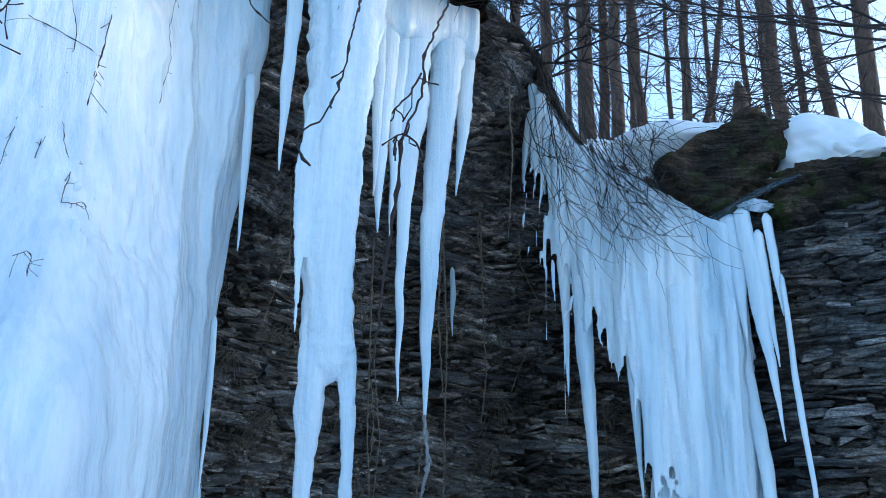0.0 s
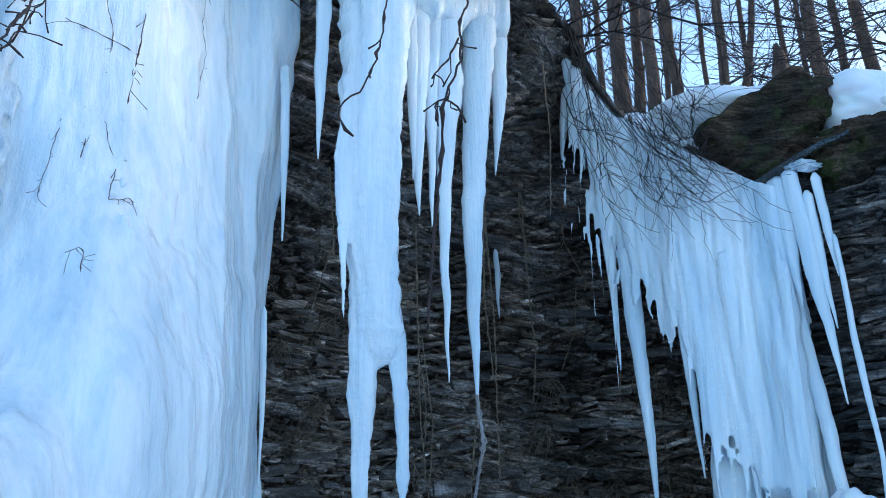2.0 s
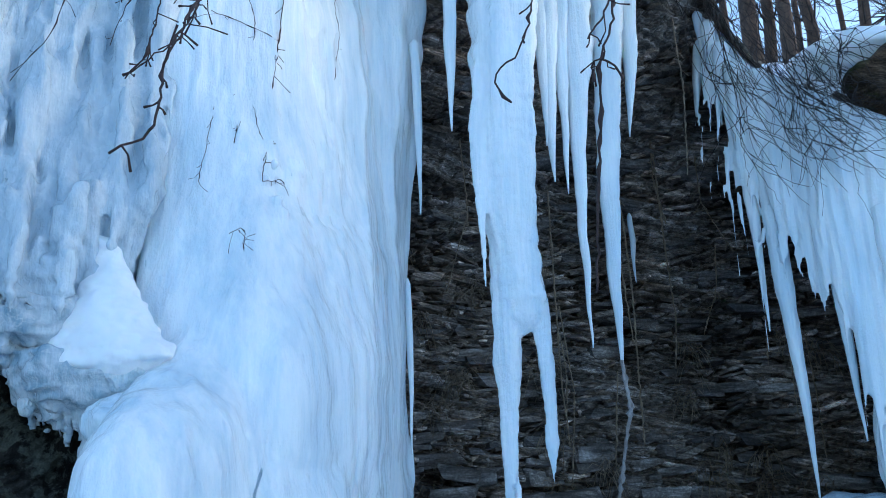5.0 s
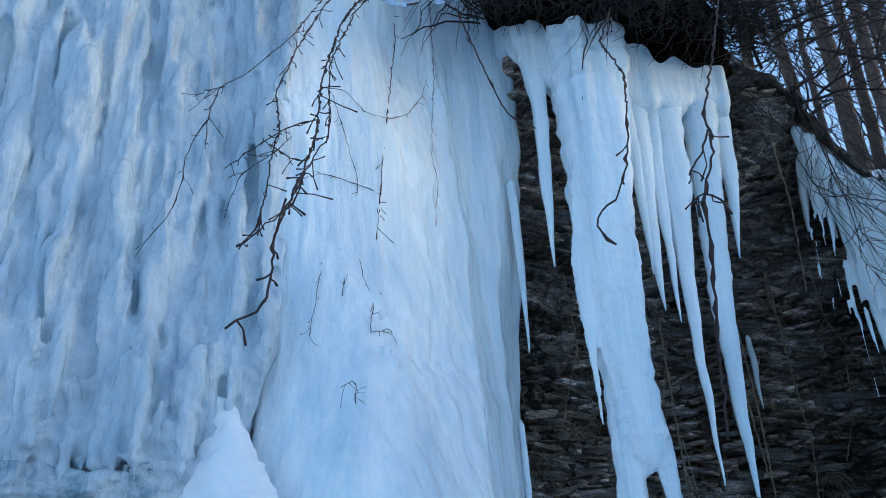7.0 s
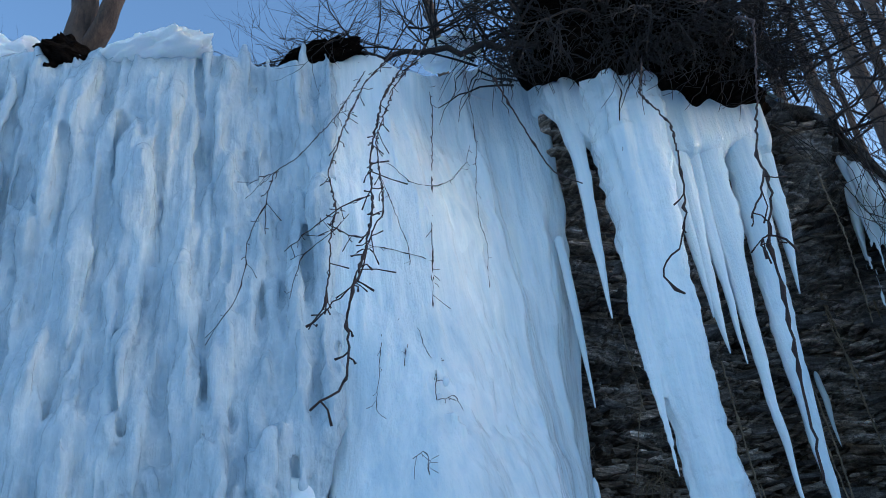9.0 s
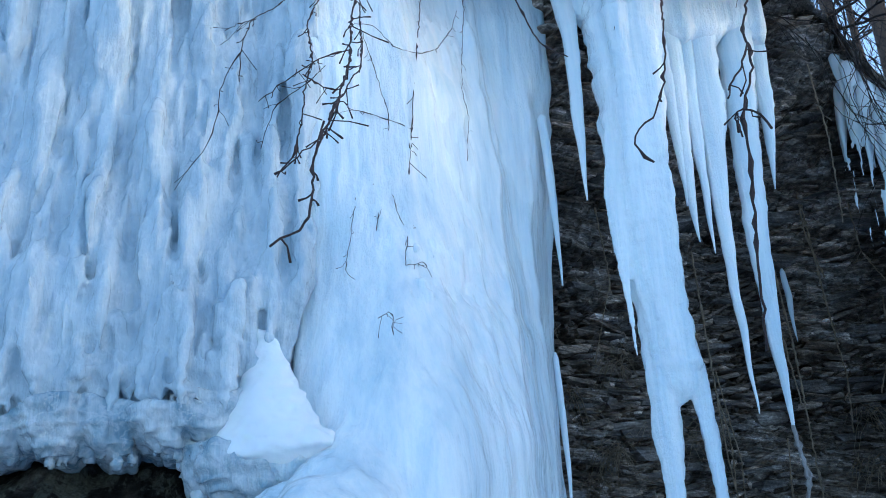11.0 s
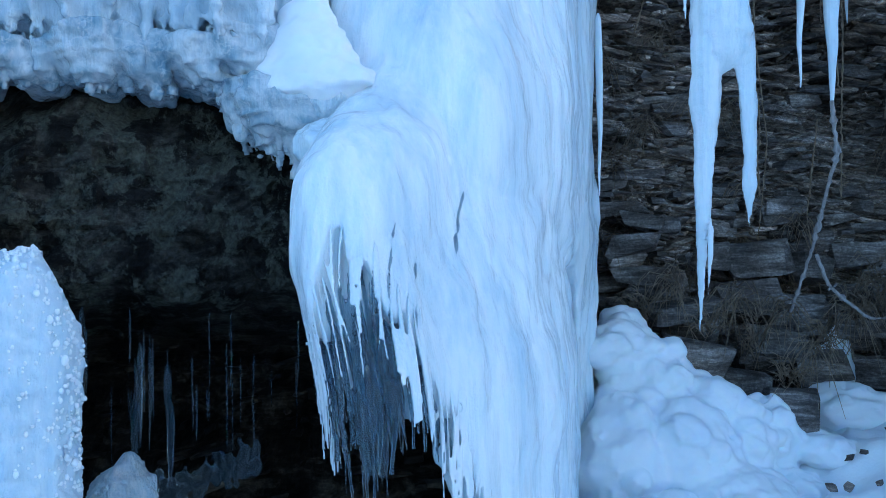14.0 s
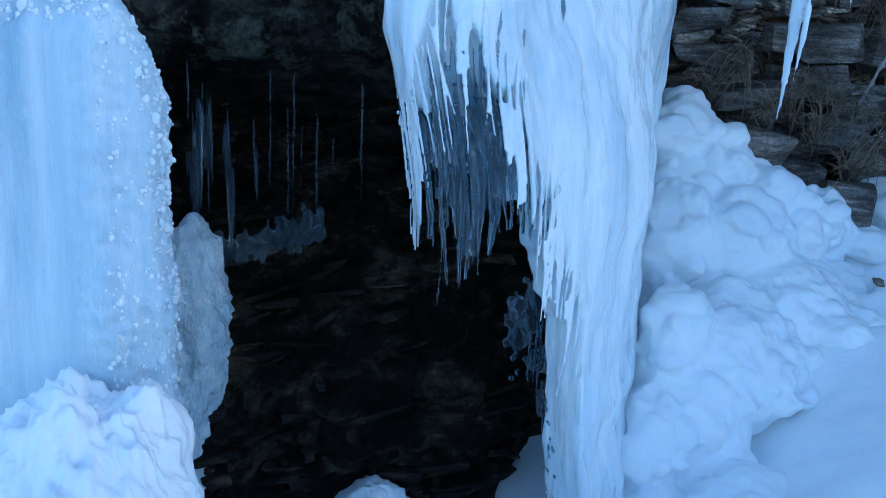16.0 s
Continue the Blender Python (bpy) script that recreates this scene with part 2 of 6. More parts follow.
def rock_material(name, dark, mid, light, bed=0.0, wet=0.0, stain=0.5, moss=0.0, patch=False, chips=False, laminae=0.85, spec=0.15, tilt=0.0):
    """Layered shale: bands along the bedding, some for ledge shade, mineral stains, grain."""
    m, n, l, p = material(name)
    v = coords(n, l)
    vb = coords(n, l, (0.55 + bed, 0.55 + bed, 5.5 - 3.2 * bed), tilt)
    a = noise_tex(n, l, vb, 3.2, 6, 0.65, 0.6)
    b = noise_tex(n, l, v, 2.2, 5, 0.6)
    g = noise_tex(n, l, v, 55.0, 5, 0.7)
    c = ramp(n, l, a, [(0.28, dark), (0.5, mid), (0.75, light)])
    c = mix(n, l, ramp(n, l, b, [(0.42, (0, 0, 0)), (0.66, (stain, stain, stain))]), c, (0.13, 0.085, 0.05))
    # Lamina tones also paint the contrast of lit ledges and dark gaps.
    lam_shade = noise_tex(n, l, coords(n, l, (1.3, 1.3, 9.0), tilt), 5.0, 7, 0.75, 0.8)
    c = mix(n, l, laminae, c, ramp(n, l, lam_shade, [(0.38, (0.2, 0.2, 0.21)), (0.5, (0.95, 0.93, 0.92)), (0.64, (2.4, 2.35, 2.3))]), "MULTIPLY")
    # Broad tone swings put dark recesses and light areas into the colour.
    big = noise_tex(n, l, v, 1.4, 4, 0.6)
    c = mix(n, l, 0.9, c, ramp(n, l, big, [(0.32, (0.35, 0.34, 0.33)), (0.5, (1.0, 0.97, 0.93)), (0.68, (1.75, 1.7, 1.65))]), "MULTIPLY")
    gr = ramp(n, l, g, [(0.34, (0.3, 0.3, 0.3)), (0.5, (0.95, 0.94, 0.93)), (0.68, (2.0, 2.0, 2.0))])
    c = mix(n, l, 0.55, c, gr, "MULTIPLY")
    info = n.new("ShaderNodeObjectInfo")
    tone = ramp(n, l, info.outputs["Random"], [(0.0, (0.65, 0.65, 0.68)), (1.0, (1.3, 1.28, 1.22))])
    c = mix(n, l, 0.6, c, tone, "MULTIPLY")
    if chips:
        isle = n.new("ShaderNodeNewGeometry")
        c = mix(n, l, 0.85, c, ramp(n, l, isle.outputs["Random Per Island"], [(0.0, (0.45, 0.45, 0.45)), (0.55, (1.0, 0.95, 0.9)), (0.85, (1.5, 1.4, 1.3)), (1.0, (2.4, 2.4, 2.45))]), "MULTIPLY")
    if moss:
        f = noise_tex(n, l, v, 5.0, 5, 0.65)
        f = ramp(n, l, f, [(0.62 - 0.3 * moss, (0, 0, 0)), (0.74 - 0.3 * moss, (1, 1, 1))])
        mc = ramp(n, l, g, [(0.3, (0.012, 0.02, 0.006)), (0.7, (0.05, 0.06, 0.018))])
        c = mix(n, l, f, c, mc)
    if patch:
        f = noise_tex(n, l, v, 8.0, 9, 0.72, 0.3)
        f = ramp(n, l, f, [(0.49, (0, 0, 0)), (0.54, (0.9, 0.9, 0.9))])
        f2 = ramp(n, l, noise_tex(n, l, coords(n, l, (1, 1, 0.8)), 1.1, 2), [(0.34, (0, 0, 0)), (0.5, (1, 1, 1))])
        c = mix(n, l, mix(n, l, 1.0, f, f2, "MULTIPLY"), c, ramp(n, l, g, [(0.3, (0.02, 0.021, 0.016)), (0.7, (0.11, 0.11, 0.085))]))
    l.new(c, p.inputs["Base Color"])
    r = n.new("ShaderNodeMapRange")
    r.inputs["To Min"].default_value, r.inputs["To Max"].default_value = 0.9 - 0.7 * wet, 0.95 - 0.35 * wet
    l.new(b, r.inputs["Value"])
    l.new(r.outputs["Result"], p.inputs["Roughness"])
    p.inputs["Specular IOR Level"].default_value = spec
    bump(n, l, p, mix(n, l, 0.5, a, g), 0.7, 0.02)
    return m


def bark_material(name, dark, light, scale=22.0):
    m, n, l, p = material(name)
    v = coords(n, l, (1, 1, 0.25))
    a = noise_tex(n, l, v, scale, 6, 0.7)
    b = noise_tex(n, l, coords(n, l), 2.0, 3)
    c = ramp(n, l, a, [(0.3, dark), (0.7, light)])
    c = mix(n, l, 0.5, c, ramp(n, l, b, [(0.3, (0.7, 0.7, 0.7)), (0.7, (1.25, 1.2, 1.15))]), "MULTIPLY")
    l.new(c, p.inputs["Base Color"])
    p.inputs["Roughness"].default_value = 0.9
    bump(n, l, p, a, 0.8, 0.02)
    return m


ICE = ice_material("milky_ice", (0.91, 0.95, 0.97), (0.60, 0.74, 0.84), 0.22, 0.1, 0.0, 7.0, 0.4, (0.36, 0.56), 2.2, 0.12, 0.25, 0.22, 0.0, (0.38, 0.54, 0.82))
ICE_GREY = ice_material("grey_lumpy_ice", (0.60, 0.68, 0.74), (0.40, 0.49, 0.57), 0.16, 0.05, 0.0, 11.0, 0.5, (0.36, 0.6), 4.0, 0.1, 0.35, 0.5, 0.12, (0.42, 0.54, 0.8))
ICE_RIPPLE = ice_material("rippled_glassy_ice", (0.88, 0.93, 0.97), (0.30, 0.45, 0.57), 0.06, 0.0, 0.25, 7.0, 0.5, (0.38, 0.58), 8.0, 0.04, 0.8, 1.0, 0.35, (0.42, 0.52, 0.7))
ICE_CLEAR = ice_material("clear_ice", (0.60, 0.70, 0.77), (0.22, 0.32, 0.42), 0.04, 0.0, 0.95, 9.0, 0.3, (0.38, 0.6), 6.0, 0.03, 0.15)
ICE_PILLAR = ice_material("blue_pillar_ice", (0.74, 0.82, 0.88), (0.36, 0.51, 0.64), 0.25, 0.1, 0.0, 6.0, 0.5, (0.38, 0.6), 2.0, 0.12, 0.35, 0.15, 0.0, (0.40, 0.56, 0.75))
ICE_CRUST = ice_material("crusty_ice", (0.85, 0.91, 0.94), (0.50, 0.64, 0.76), 0.3, 0.1, 0.0, 14.0, 1.0, (0.36, 0.6), 5.0, 0.15, 0.6, 0.8, 0.4, (0.42, 0.52, 0.6))
SNOW = snow_material()
SHALE = rock_material("shale", (0.02, 0.017, 0.014), (0.2, 0.178, 0.152), (0.6, 0.58, 0.57), stain=0.35, wet=0.45, spec=0.3, tilt=0.2)
BLOCK = rock_material("shale_block", (0.03, 0.028, 0.027), (0.13, 0.122, 0.116), (0.38, 0.37, 0.37), stain=0.3, wet=0.4, laminae=0.5, bed=0.3, spec=0.3)
SHALE_CHIPS = rock_material("shale_chips", (0.025, 0.021, 0.018), (0.2, 0.178, 0.152), (0.6, 0.58, 0.57), stain=0.35, chips=True, wet=0.5, spec=0.35, tilt=0.2)
SLATE = rock_material("grey_shale", (0.015, 0.017, 0.02), (0.065, 0.069, 0.073), (0.15, 0.15, 0.15), stain=0.25)
SLATE_CHIPS = rock_material("grey_shale_chips", (0.02, 0.022, 0.025), (0.07, 0.073, 0.077), (0.18, 0.18, 0.18), stain=0.25, chips=True)
# Lower cave rock: wet, its near-black tones carry the hollow's shade.
WET_SHADED_ROCK = rock_material("wet_shaded_rock", (0.001, 0.001, 0.0009), (0.007, 0.006, 0.005), (0.08, 0.07, 0.052), wet=0.35, stain=0.03, spec=0.12, bed=0.8, laminae=0.4)
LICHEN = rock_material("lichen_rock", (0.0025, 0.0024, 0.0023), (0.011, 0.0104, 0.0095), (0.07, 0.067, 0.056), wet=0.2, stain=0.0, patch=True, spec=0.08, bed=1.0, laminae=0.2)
MOSSY = rock_material("mossy_rock", (0.006, 0.005, 0.004), (0.02, 0.018, 0.014), (0.06, 0.055, 0.045), stain=0.4, moss=0.35)
# Near black: the shade inside the root tangle is put into this colour.
SHADED_SOIL = rock_material("shaded_soil", (0.001, 0.0009, 0.0008), (0.004, 0.003, 0.0024), (0.012, 0.009, 0.007), stain=0.03, spec=0.02)
# Chips of the lower cave, with the same shade in their colour.
WET_SHADED_CHIPS = rock_material("wet_shaded_rock_chips", (0.0008, 0.0007, 0.0007), (0.006, 0.0053, 0.0045), (0.08, 0.07, 0.054), wet=0.5, stain=0.05, spec=0.2, chips=True, bed=0.8, laminae=0.4)
BARK = bark_material("tree_bark", (0.025, 0.017, 0.013), (0.12, 0.078, 0.054))
TWIG = bark_material("twig_bark", (0.009, 0.006, 0.005), (0.036, 0.026, 0.022), 60.0)
VINE = bark_material("vine_bark", (0.016, 0.010, 0.010), (0.07, 0.042, 0.038), 80.0)
FROST = bark_material("frosted_vine", (0.20, 0.18, 0.17), (0.48, 0.46, 0.45), 40.0)
STRAW = bark_material("dry_grass", (0.16, 0.12, 0.08), (0.40, 0.32, 0.22), 80.0)

# ---- ground ----
GROUND_AT = [(0, 0, 0.0), (0, -4, 0.0), (-0.75, 0.0, -0.05), (2.5, 0.5, 0.3), (-1.15, 3.5, -0.75), (-0.55, 2.7, -0.25), (-0.45, 4.6, -0.05),
             (-0.3, 5.0, 0.15), (-1.1, 5.3, 0.75), (-0.6, 5.7, 0.4), (-0.2, 6.2, 0.25), (0.5, 6.8, 0.35), (0.2, 5.0, 0.3), (1.3, 6.6, 1.0), (1.1, 5.4, 1.1),
             (1.8, 4.8, 1.1), (2.4, 3.4, 0.9), (0.4, 3.4, 0.0), (-1.8, 2.7, -1.3), (-2.5, 2.0, -1.25), (-1.6, 1.9, -0.95), (-4, 0.6, -0.8), (4, 3.5, 1.2)]


def ground_z(x, y):
    x, y = np.asarray(x, float), np.asarray(y, float)
    w, s = 0, 0
    for px, py, pz in GROUND_AT:
        d = ((x - px) ** 2 + (y - py) ** 2 + 0.12) ** -1.6
        w, s = w + d, s + d * pz
    return s / w


def spread(lo, hi, step, reach, growth=1.35):
    """Even steps between lo and hi, then wider and wider ones out to reach."""
    mid = list(np.arange(lo, hi + 1e-6, step))
    d, out = step, []
    while sum(out) < reach:
        d *= growth
        out.append(d)
    o = np.cumsum(out)
    return np.array(list(lo - o[::-1]) + mid + list(hi + o))


gx, gy = spread(-4.2, 4.2, 0.04, 300), spread(-0.6, 6.4, 0.04, 300)
X, Y = np.meshgrid(gx, gy, indexing="ij")
Z = ground_z(X, Y) + 0.05 * fbm(X * 1.6, Y * 1.6, 3) * smooth(40, 10, np.hypot(X, Y)) + 0.012 * fbm(X * 9, Y * 9, 5)
lumps = smooth(1.0, 0.2, np.abs((Y - 4.5) - 0.7 * (X + 0.5))) * smooth(-1.4, -1.0, X) * smooth(0.7, 0.1, X)
Z = Z + lumps * (0.09 * np.maximum(0, vnoise(X * 4.5, Y * 4.5, 11)) + 0.05 * vnoise(X * 9, Y * 9, 12) + 0.02 * fbm(X * 17, Y * 17, 13))
Z = Z + 0.03 * fbm(X * 5, Y * 5, 14) * smooth(7, 3, np.hypot(X, Y - 3))
Z = np.where(Y > 7.9, np.minimum(Z, 0.8), Z)
ground = part("ground", mesh_of("ground", np.stack([X, Y, Z], -1).reshape(-1, 3), grid_faces(*X.shape), SNOW))
tagged(ground, "uneven snow-covered ground along the foot of the cliff", "ground", kind="structure")

# ---- the plateau above the cliff ----
LIP = [(-7, 0.6), (-5, 1.7), (-3.7, 2.5), (-2.4, 3.4), (-1.8, 3.72), (-1.5, 4.2), (-1.25, 4.55), (-0.6, 4.62), (0.1, 5.0), (0.7, 5.7), (1.3, 5.45), (1.8, 5.15), (2.4, 5.0), (4, 4.15), (7, 2.4)]
LIP_Z = [(-60, 5.3), (-0.9, 5.12), (0.1, 5.2), (0.6, 4.95), (1.0, 4.1), (1.7, 3.42), (2.1, 3.65), (2.6, 3.86), (4, 3.8), (60, 3.8)]


def lip_y(x):
    return np.interp(x, [p[0] for p in LIP], [p[1] for p in LIP])


def plateau_z(x, y):
    d = np.maximum(0, y - lip_y(x))
    zf = np.interp(x, [p[0] for p in LIP_Z], [p[1] for p in LIP_Z])
    crest = np.interp(x, [-3, 0.5, 1.5, 2.3, 3.0, 5.0, 12.0], [5.4, 5.6, 5.75, 5.3, 4.6, 4.3, 4.6])
    bank = np.interp(d, [0, 0.8, 2.2, 4.0, 7.0, 300], [0, 0.32, 0.72, 1.0, 1.02, 0.9])
    bulge = 0.38 * np.exp(-((x - 1.85) / 0.55) ** 2 - ((y - 5.75) / 0.4) ** 2)
    return zf + bulge + (crest - zf) * bank + 0.05 * fbm(x * 1.3, y * 1.3, 21) * smooth(0, 0.5, d)


ux = spread(-4.0, 4.2, 0.06, 300)
vd = np.r_[np.arange(0, 3.2, 0.06), 3.2 + np.cumsum(0.06 * 1.3 ** np.arange(1, 28))]
X, D = np.meshgrid(ux, vd, indexing="ij")
Y = lip_y(X) + D
Z = plateau_z(X, Y)
upper = part("ground_upper", mesh_of("ground_upper", np.stack([X, Y, Z], -1).reshape(-1, 3), grid_faces(*X.shape), SNOW))
tagged(upper, "snow-covered wooded slope above the cliff edge", "ground", kind="structure")


# ---- rock walls ----
def strata(s, z, k, dip, thin=(0.014, 0.05), thick=(0.08, 0.34), block=(0.06, 0.6), depth=0.07):
    """How far layered rock stands proud: thick ledges of thin uneven laminae, broken into blocks."""
    rng = np.random.RandomState(k)
    zl = z + dip * s + 0.06 * fbm(s * 0.7, z * 0.4, k) + 0.02 * fbm(s * 3.5, z * 2.5, k + 1) + 0.006 * vnoise(s * 19, z * 9, k + 2)
    o = 0
    for sizes, deep, brk, j in ((thick, 1.1 * depth, 0.9, 0), (thin, 0.6 * depth, 0.45, 40)):
        edges = np.cumsum(rng.uniform(*sizes, int(9 / sizes[0]))) - 3
        L = np.searchsorted(edges, zl)
        top, low = edges[np.clip(L, 0, len(edges) - 1)], edges[np.clip(L - 1, 0, len(edges) - 1)]
        size = block[0] + (block[1] - block[0]) * brk * hash2(L, L * 3, k + j) ** 2
        sj = s / size + 17 * hash2(L, 5, k + j) + 0.3 * fbm(s * 8, z * 10, k + j + 2)
        B = np.floor(sj)
        gap = np.minimum(zl - low, top - zl)
        crack = np.minimum(sj - B, B + 1 - sj) * size
        o = o + deep * (hash2(L, B, k + j + 3) - 0.5) + 0.7 * deep * (hash2(L, 1, k + j + 4) - 0.5)
        o = o - 0.3 * deep * smooth(0.008, 0.0, gap) - 0.2 * deep * smooth(0.008, 0.0, crack)
        o = o + (hash2(L, B, k + j + 6) - 0.5) * 0.5 * (zl - 0.5 * (top + low))
    return o + 0.016 * fbm(s * 11, z * 17, k + 8) + 0.006 * vnoise(s * 37, z * 50, k + 9)


def rock_wall(name, plan, z0, z1, step, mat, k, dip, label, lean=None, amount=1.0, category="rock wall", **kw):
    L = length(plan)
    s, z = np.meshgrid(np.arange(0, L, step), np.arange(z0, z1, step), indexing="ij")
    x, y, nx, ny = curve_at(plan, s)
    o = amount * strata(s, z, k, dip, **kw) + lean(s, z)
    wx, wy = x + nx * o, y + ny * o
    top = plateau_z(wx, np.maximum(wy, lip_y(wx))) - 0.03
    v = np.stack([wx, wy, np.minimum(z, top) + 0.006 * vnoise(s * 31, z * 31, k)], -1).reshape(-1, 3)
    ob = part(name, mesh_of(name, v, grid_faces(*s.shape), mat, False))
    return tagged(ob, label, category, kind="structure")


BACK = [(-2.6, 4.4), (-1.5, 5.4), (-0.6, 6.1), (0.2, 6.6), (0.9, 6.75), (1.5, 6.6), (2.1, 6.2)]
SIDE = [(1.2, 7.7), (1.7, 6.2), (2.05, 5.2), (2.7, 4.85), (4, 4.15), (7, 2.4)]
CAVE = [(-7, 0.7), (-5, 1.75), (-3.9, 2.45), (-2.9, 3.15), (-2.2, 3.6), (-1.75, 3.95), (-1.75, 4.5), (-2.1, 5.3)]


def overhang(s, z):
    """How far the back wall leans out towards the cliff edge above."""
    return 1.15 * smooth(3.3, 5.2, z) * smooth(0.4, 1.4, s) - 0.1 * smooth(2.2, 0.8, z)


def back_form(s, z):
    """The back wall's large swells and hollows."""
    return overhang(s, z) + 0.12 * fbm(s * 2.5, z * 2.5, 36) + 0.12 * fbm(s * 0.9, z * 0.9, 33)


def side_form(s, z):
    return 0.12 * smooth(3.0, 3.8, z) - 0.22 * smooth(3.2, 3.86, z) ** 3 + 0.12 * fbm(s * 0.9, z * 0.9, 39) + 0.05 * fbm(s * 2.2, z * 3.0, 37)


wall_back = rock_wall("wall_back", BACK, 0.3, 5.2, 0.0125, SHALE, 3, 0.16, "dark thinly bedded shale cliff face under an overhang",
                      back_form, depth=0.13)
wall_side = rock_wall("wall_side", SIDE, 0.3, 3.86, 0.014, SLATE, 9, 0.02, "grey layered shale cliff with flat worn beds",
                      side_form, amount=0.75)


def cave_form(s, z):
    """The cave's bulging upper rock, the deep hollow under it and the sloping floor."""
    return (0.1 * fbm(s * 2.2, z * 2.2, 77) + 0.62 * smooth(2.5, 1.6, z) - 0.75 * smooth(1.25, 0.75, z) + 0.85 * smooth(0.75, -0.4, z)
            + 0.09 * fbm(s * 4.5, z * 4.5, 78) + 0.045 * fbm(s * 13, z * 13, 79)) * smooth(length(CAVE) - 1.1, length(CAVE) - 2.0, s)


# Split where the hollow's shade starts: shade in the lower colours, lichen only above.
wall_cave = rock_wall("wall_cave_lower", CAVE, -1.6, 0.97, 0.02, WET_SHADED_ROCK, 15, 0.03, "wet rock hollow behind the frozen waterfall, coloured black for its shade", cave_form, amount=0.5, block=(0.1, 0.4))
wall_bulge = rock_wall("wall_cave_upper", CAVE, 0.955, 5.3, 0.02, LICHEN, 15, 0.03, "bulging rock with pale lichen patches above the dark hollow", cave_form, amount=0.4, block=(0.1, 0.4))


# ---- ice ----
def icicle_mesh(points, k, sides=14, flat=0.8, step=0.03, flute=0.16):
    """A hanging icicle: rows of x, y, z, radius from the top down, fluted and rippled, drawn out to a tip."""
    p = np.array(points, float)
    d = np.r_[0, np.cumsum(np.linalg.norm(np.diff(p[:, :3], axis=0), axis=1))]
    n = max(6, int(d[-1] / step))
    s = np.linspace(0, d[-1], n)
    q = np.stack([np.interp(s, d, p[:, c]) for c in range(4)], 1)
    for _ in range(3):
        q[1:-1] = 0.25 * q[:-2] + 0.5 * q[1:-1] + 0.25 * q[2:]
    q[0, 3] *= 0.35
    q[:, 0] += 0.006 * vnoise(s * 5, k) * smooth(0, 0.3, s)
    a = np.linspace(0, 2 * np.pi, sides, endpoint=False)
    A, S = np.meshgrid(a, s)
    r = q[:, 3:4] * (1 + flute * vnoise(np.cos(A) * 2.2 + 9, np.sin(A) * 2.2 + S * 0.5, k) + 0.07 * vnoise(S * 22, np.cos(A) * 1.0, k + 1)
                     + 0.08 * vnoise(S * 6, np.sin(A), k + 2))
    v = np.stack([q[:, 0:1] + r * np.cos(A), q[:, 1:2] + flat * r * np.sin(A), q[:, 2:3] + 0 * A], -1).reshape(-1, 3)
    f = grid_faces(n, sides, 0, True).tolist() + [list(range(sides))[::-1], [(n - 1) * sides + j for j in range(sides)]]
    return v, [q2[::-1] for q2 in f]


def ice_sheet(plan, s0, s1, top, low, front, back, k, step=0.02, zstep=0.03, shift=None, crown=0.0):
    """A hanging or standing sheet of ice along a plan line between top(s) and low(s), with a front, an inner face and closed edges.
    front(s, z): how far the face stands out from the line; back: the thickness."""
    s1d = np.arange(s0, s1, step)
    n = len(s1d)
    m = int(max(top(s1d) - low(s1d)) / zstep)
    u = np.linspace(0, 1, m)
    S, U = np.meshgrid(s1d, u, indexing="ij")
    Zt, Zl = top(s1d)[:, None], low(s1d)[:, None]
    Z = Zt + (Zl - Zt) * U
    x, y, nx, ny = curve_at(plan, S)
    e = np.minimum(S - s0, s1 - S) / 0.09
    rim = np.sqrt(np.clip(1 - (1 - np.clip(e, 0, 1)) ** 2, 0, 1)) * np.sqrt(np.clip(1 - (1 - np.clip((1 - U) * m / 5, 0, 1)) ** 2, 0, 1))
    if crown:
        rim = rim * np.sqrt(np.clip(1 - (1 - np.clip((Zt - Z) / crown, 0, 1)) ** 2, 0, 1))
    of = front(S, Z) * (0.35 + 0.65 * rim) - (1 - rim) * 0.5 * back
    ob = np.minimum(-back + 0.02 * vnoise(S * 3, Z * 3, k), of - 0.01)
    dx, dy = shift(S, Z) if shift else (0, 0)
    wob = 0.012 * vnoise(Z * 7, S * 2, k + 5) + dx
    vf = np.stack([x + nx * of + wob, y + ny * of + dy, Z], -1).reshape(-1, 3)
    vb = np.stack([x + nx * ob + wob, y + ny * ob + dy, Z], -1).reshape(-1, 3)
    F = grid_faces(n, m)
    G = F[:, ::-1] + n * m
    ring = [i * m for i in range(n)] + [(n - 1) * m + j for j in range(1, m)] + [i * m + m - 1 for i in range(n - 2, -1, -1)] + [j for j in range(m - 2, 0, -1)]
    E = [[ring[i], ring[(i + 1) % len(ring)], ring[(i + 1) % len(ring)] + n * m, ring[i] + n * m] for i in range(len(ring))]
    return np.concatenate([vf, vb]), F[:, ::-1].tolist() + G[:, ::-1].tolist() + E


def ribs(s, z, k, a=0.05, b=0.018, lump=0.03):
    """Vertical flutes of frozen water."""
    w = s + 0.03 * vnoise(z * 0.8, s * 2, k)
    return (a * (1 - np.abs(vnoise(w * 3.2, z * 0.35, k))) ** 1.5 + b * (1 - np.abs(vnoise(w * 11, z * 0.7, k + 1))) + lump * fbm(w * 2.0, z * 1.3, k + 2)
            + 0.005 * vnoise(w * 34, z * 2.0, k + 3))


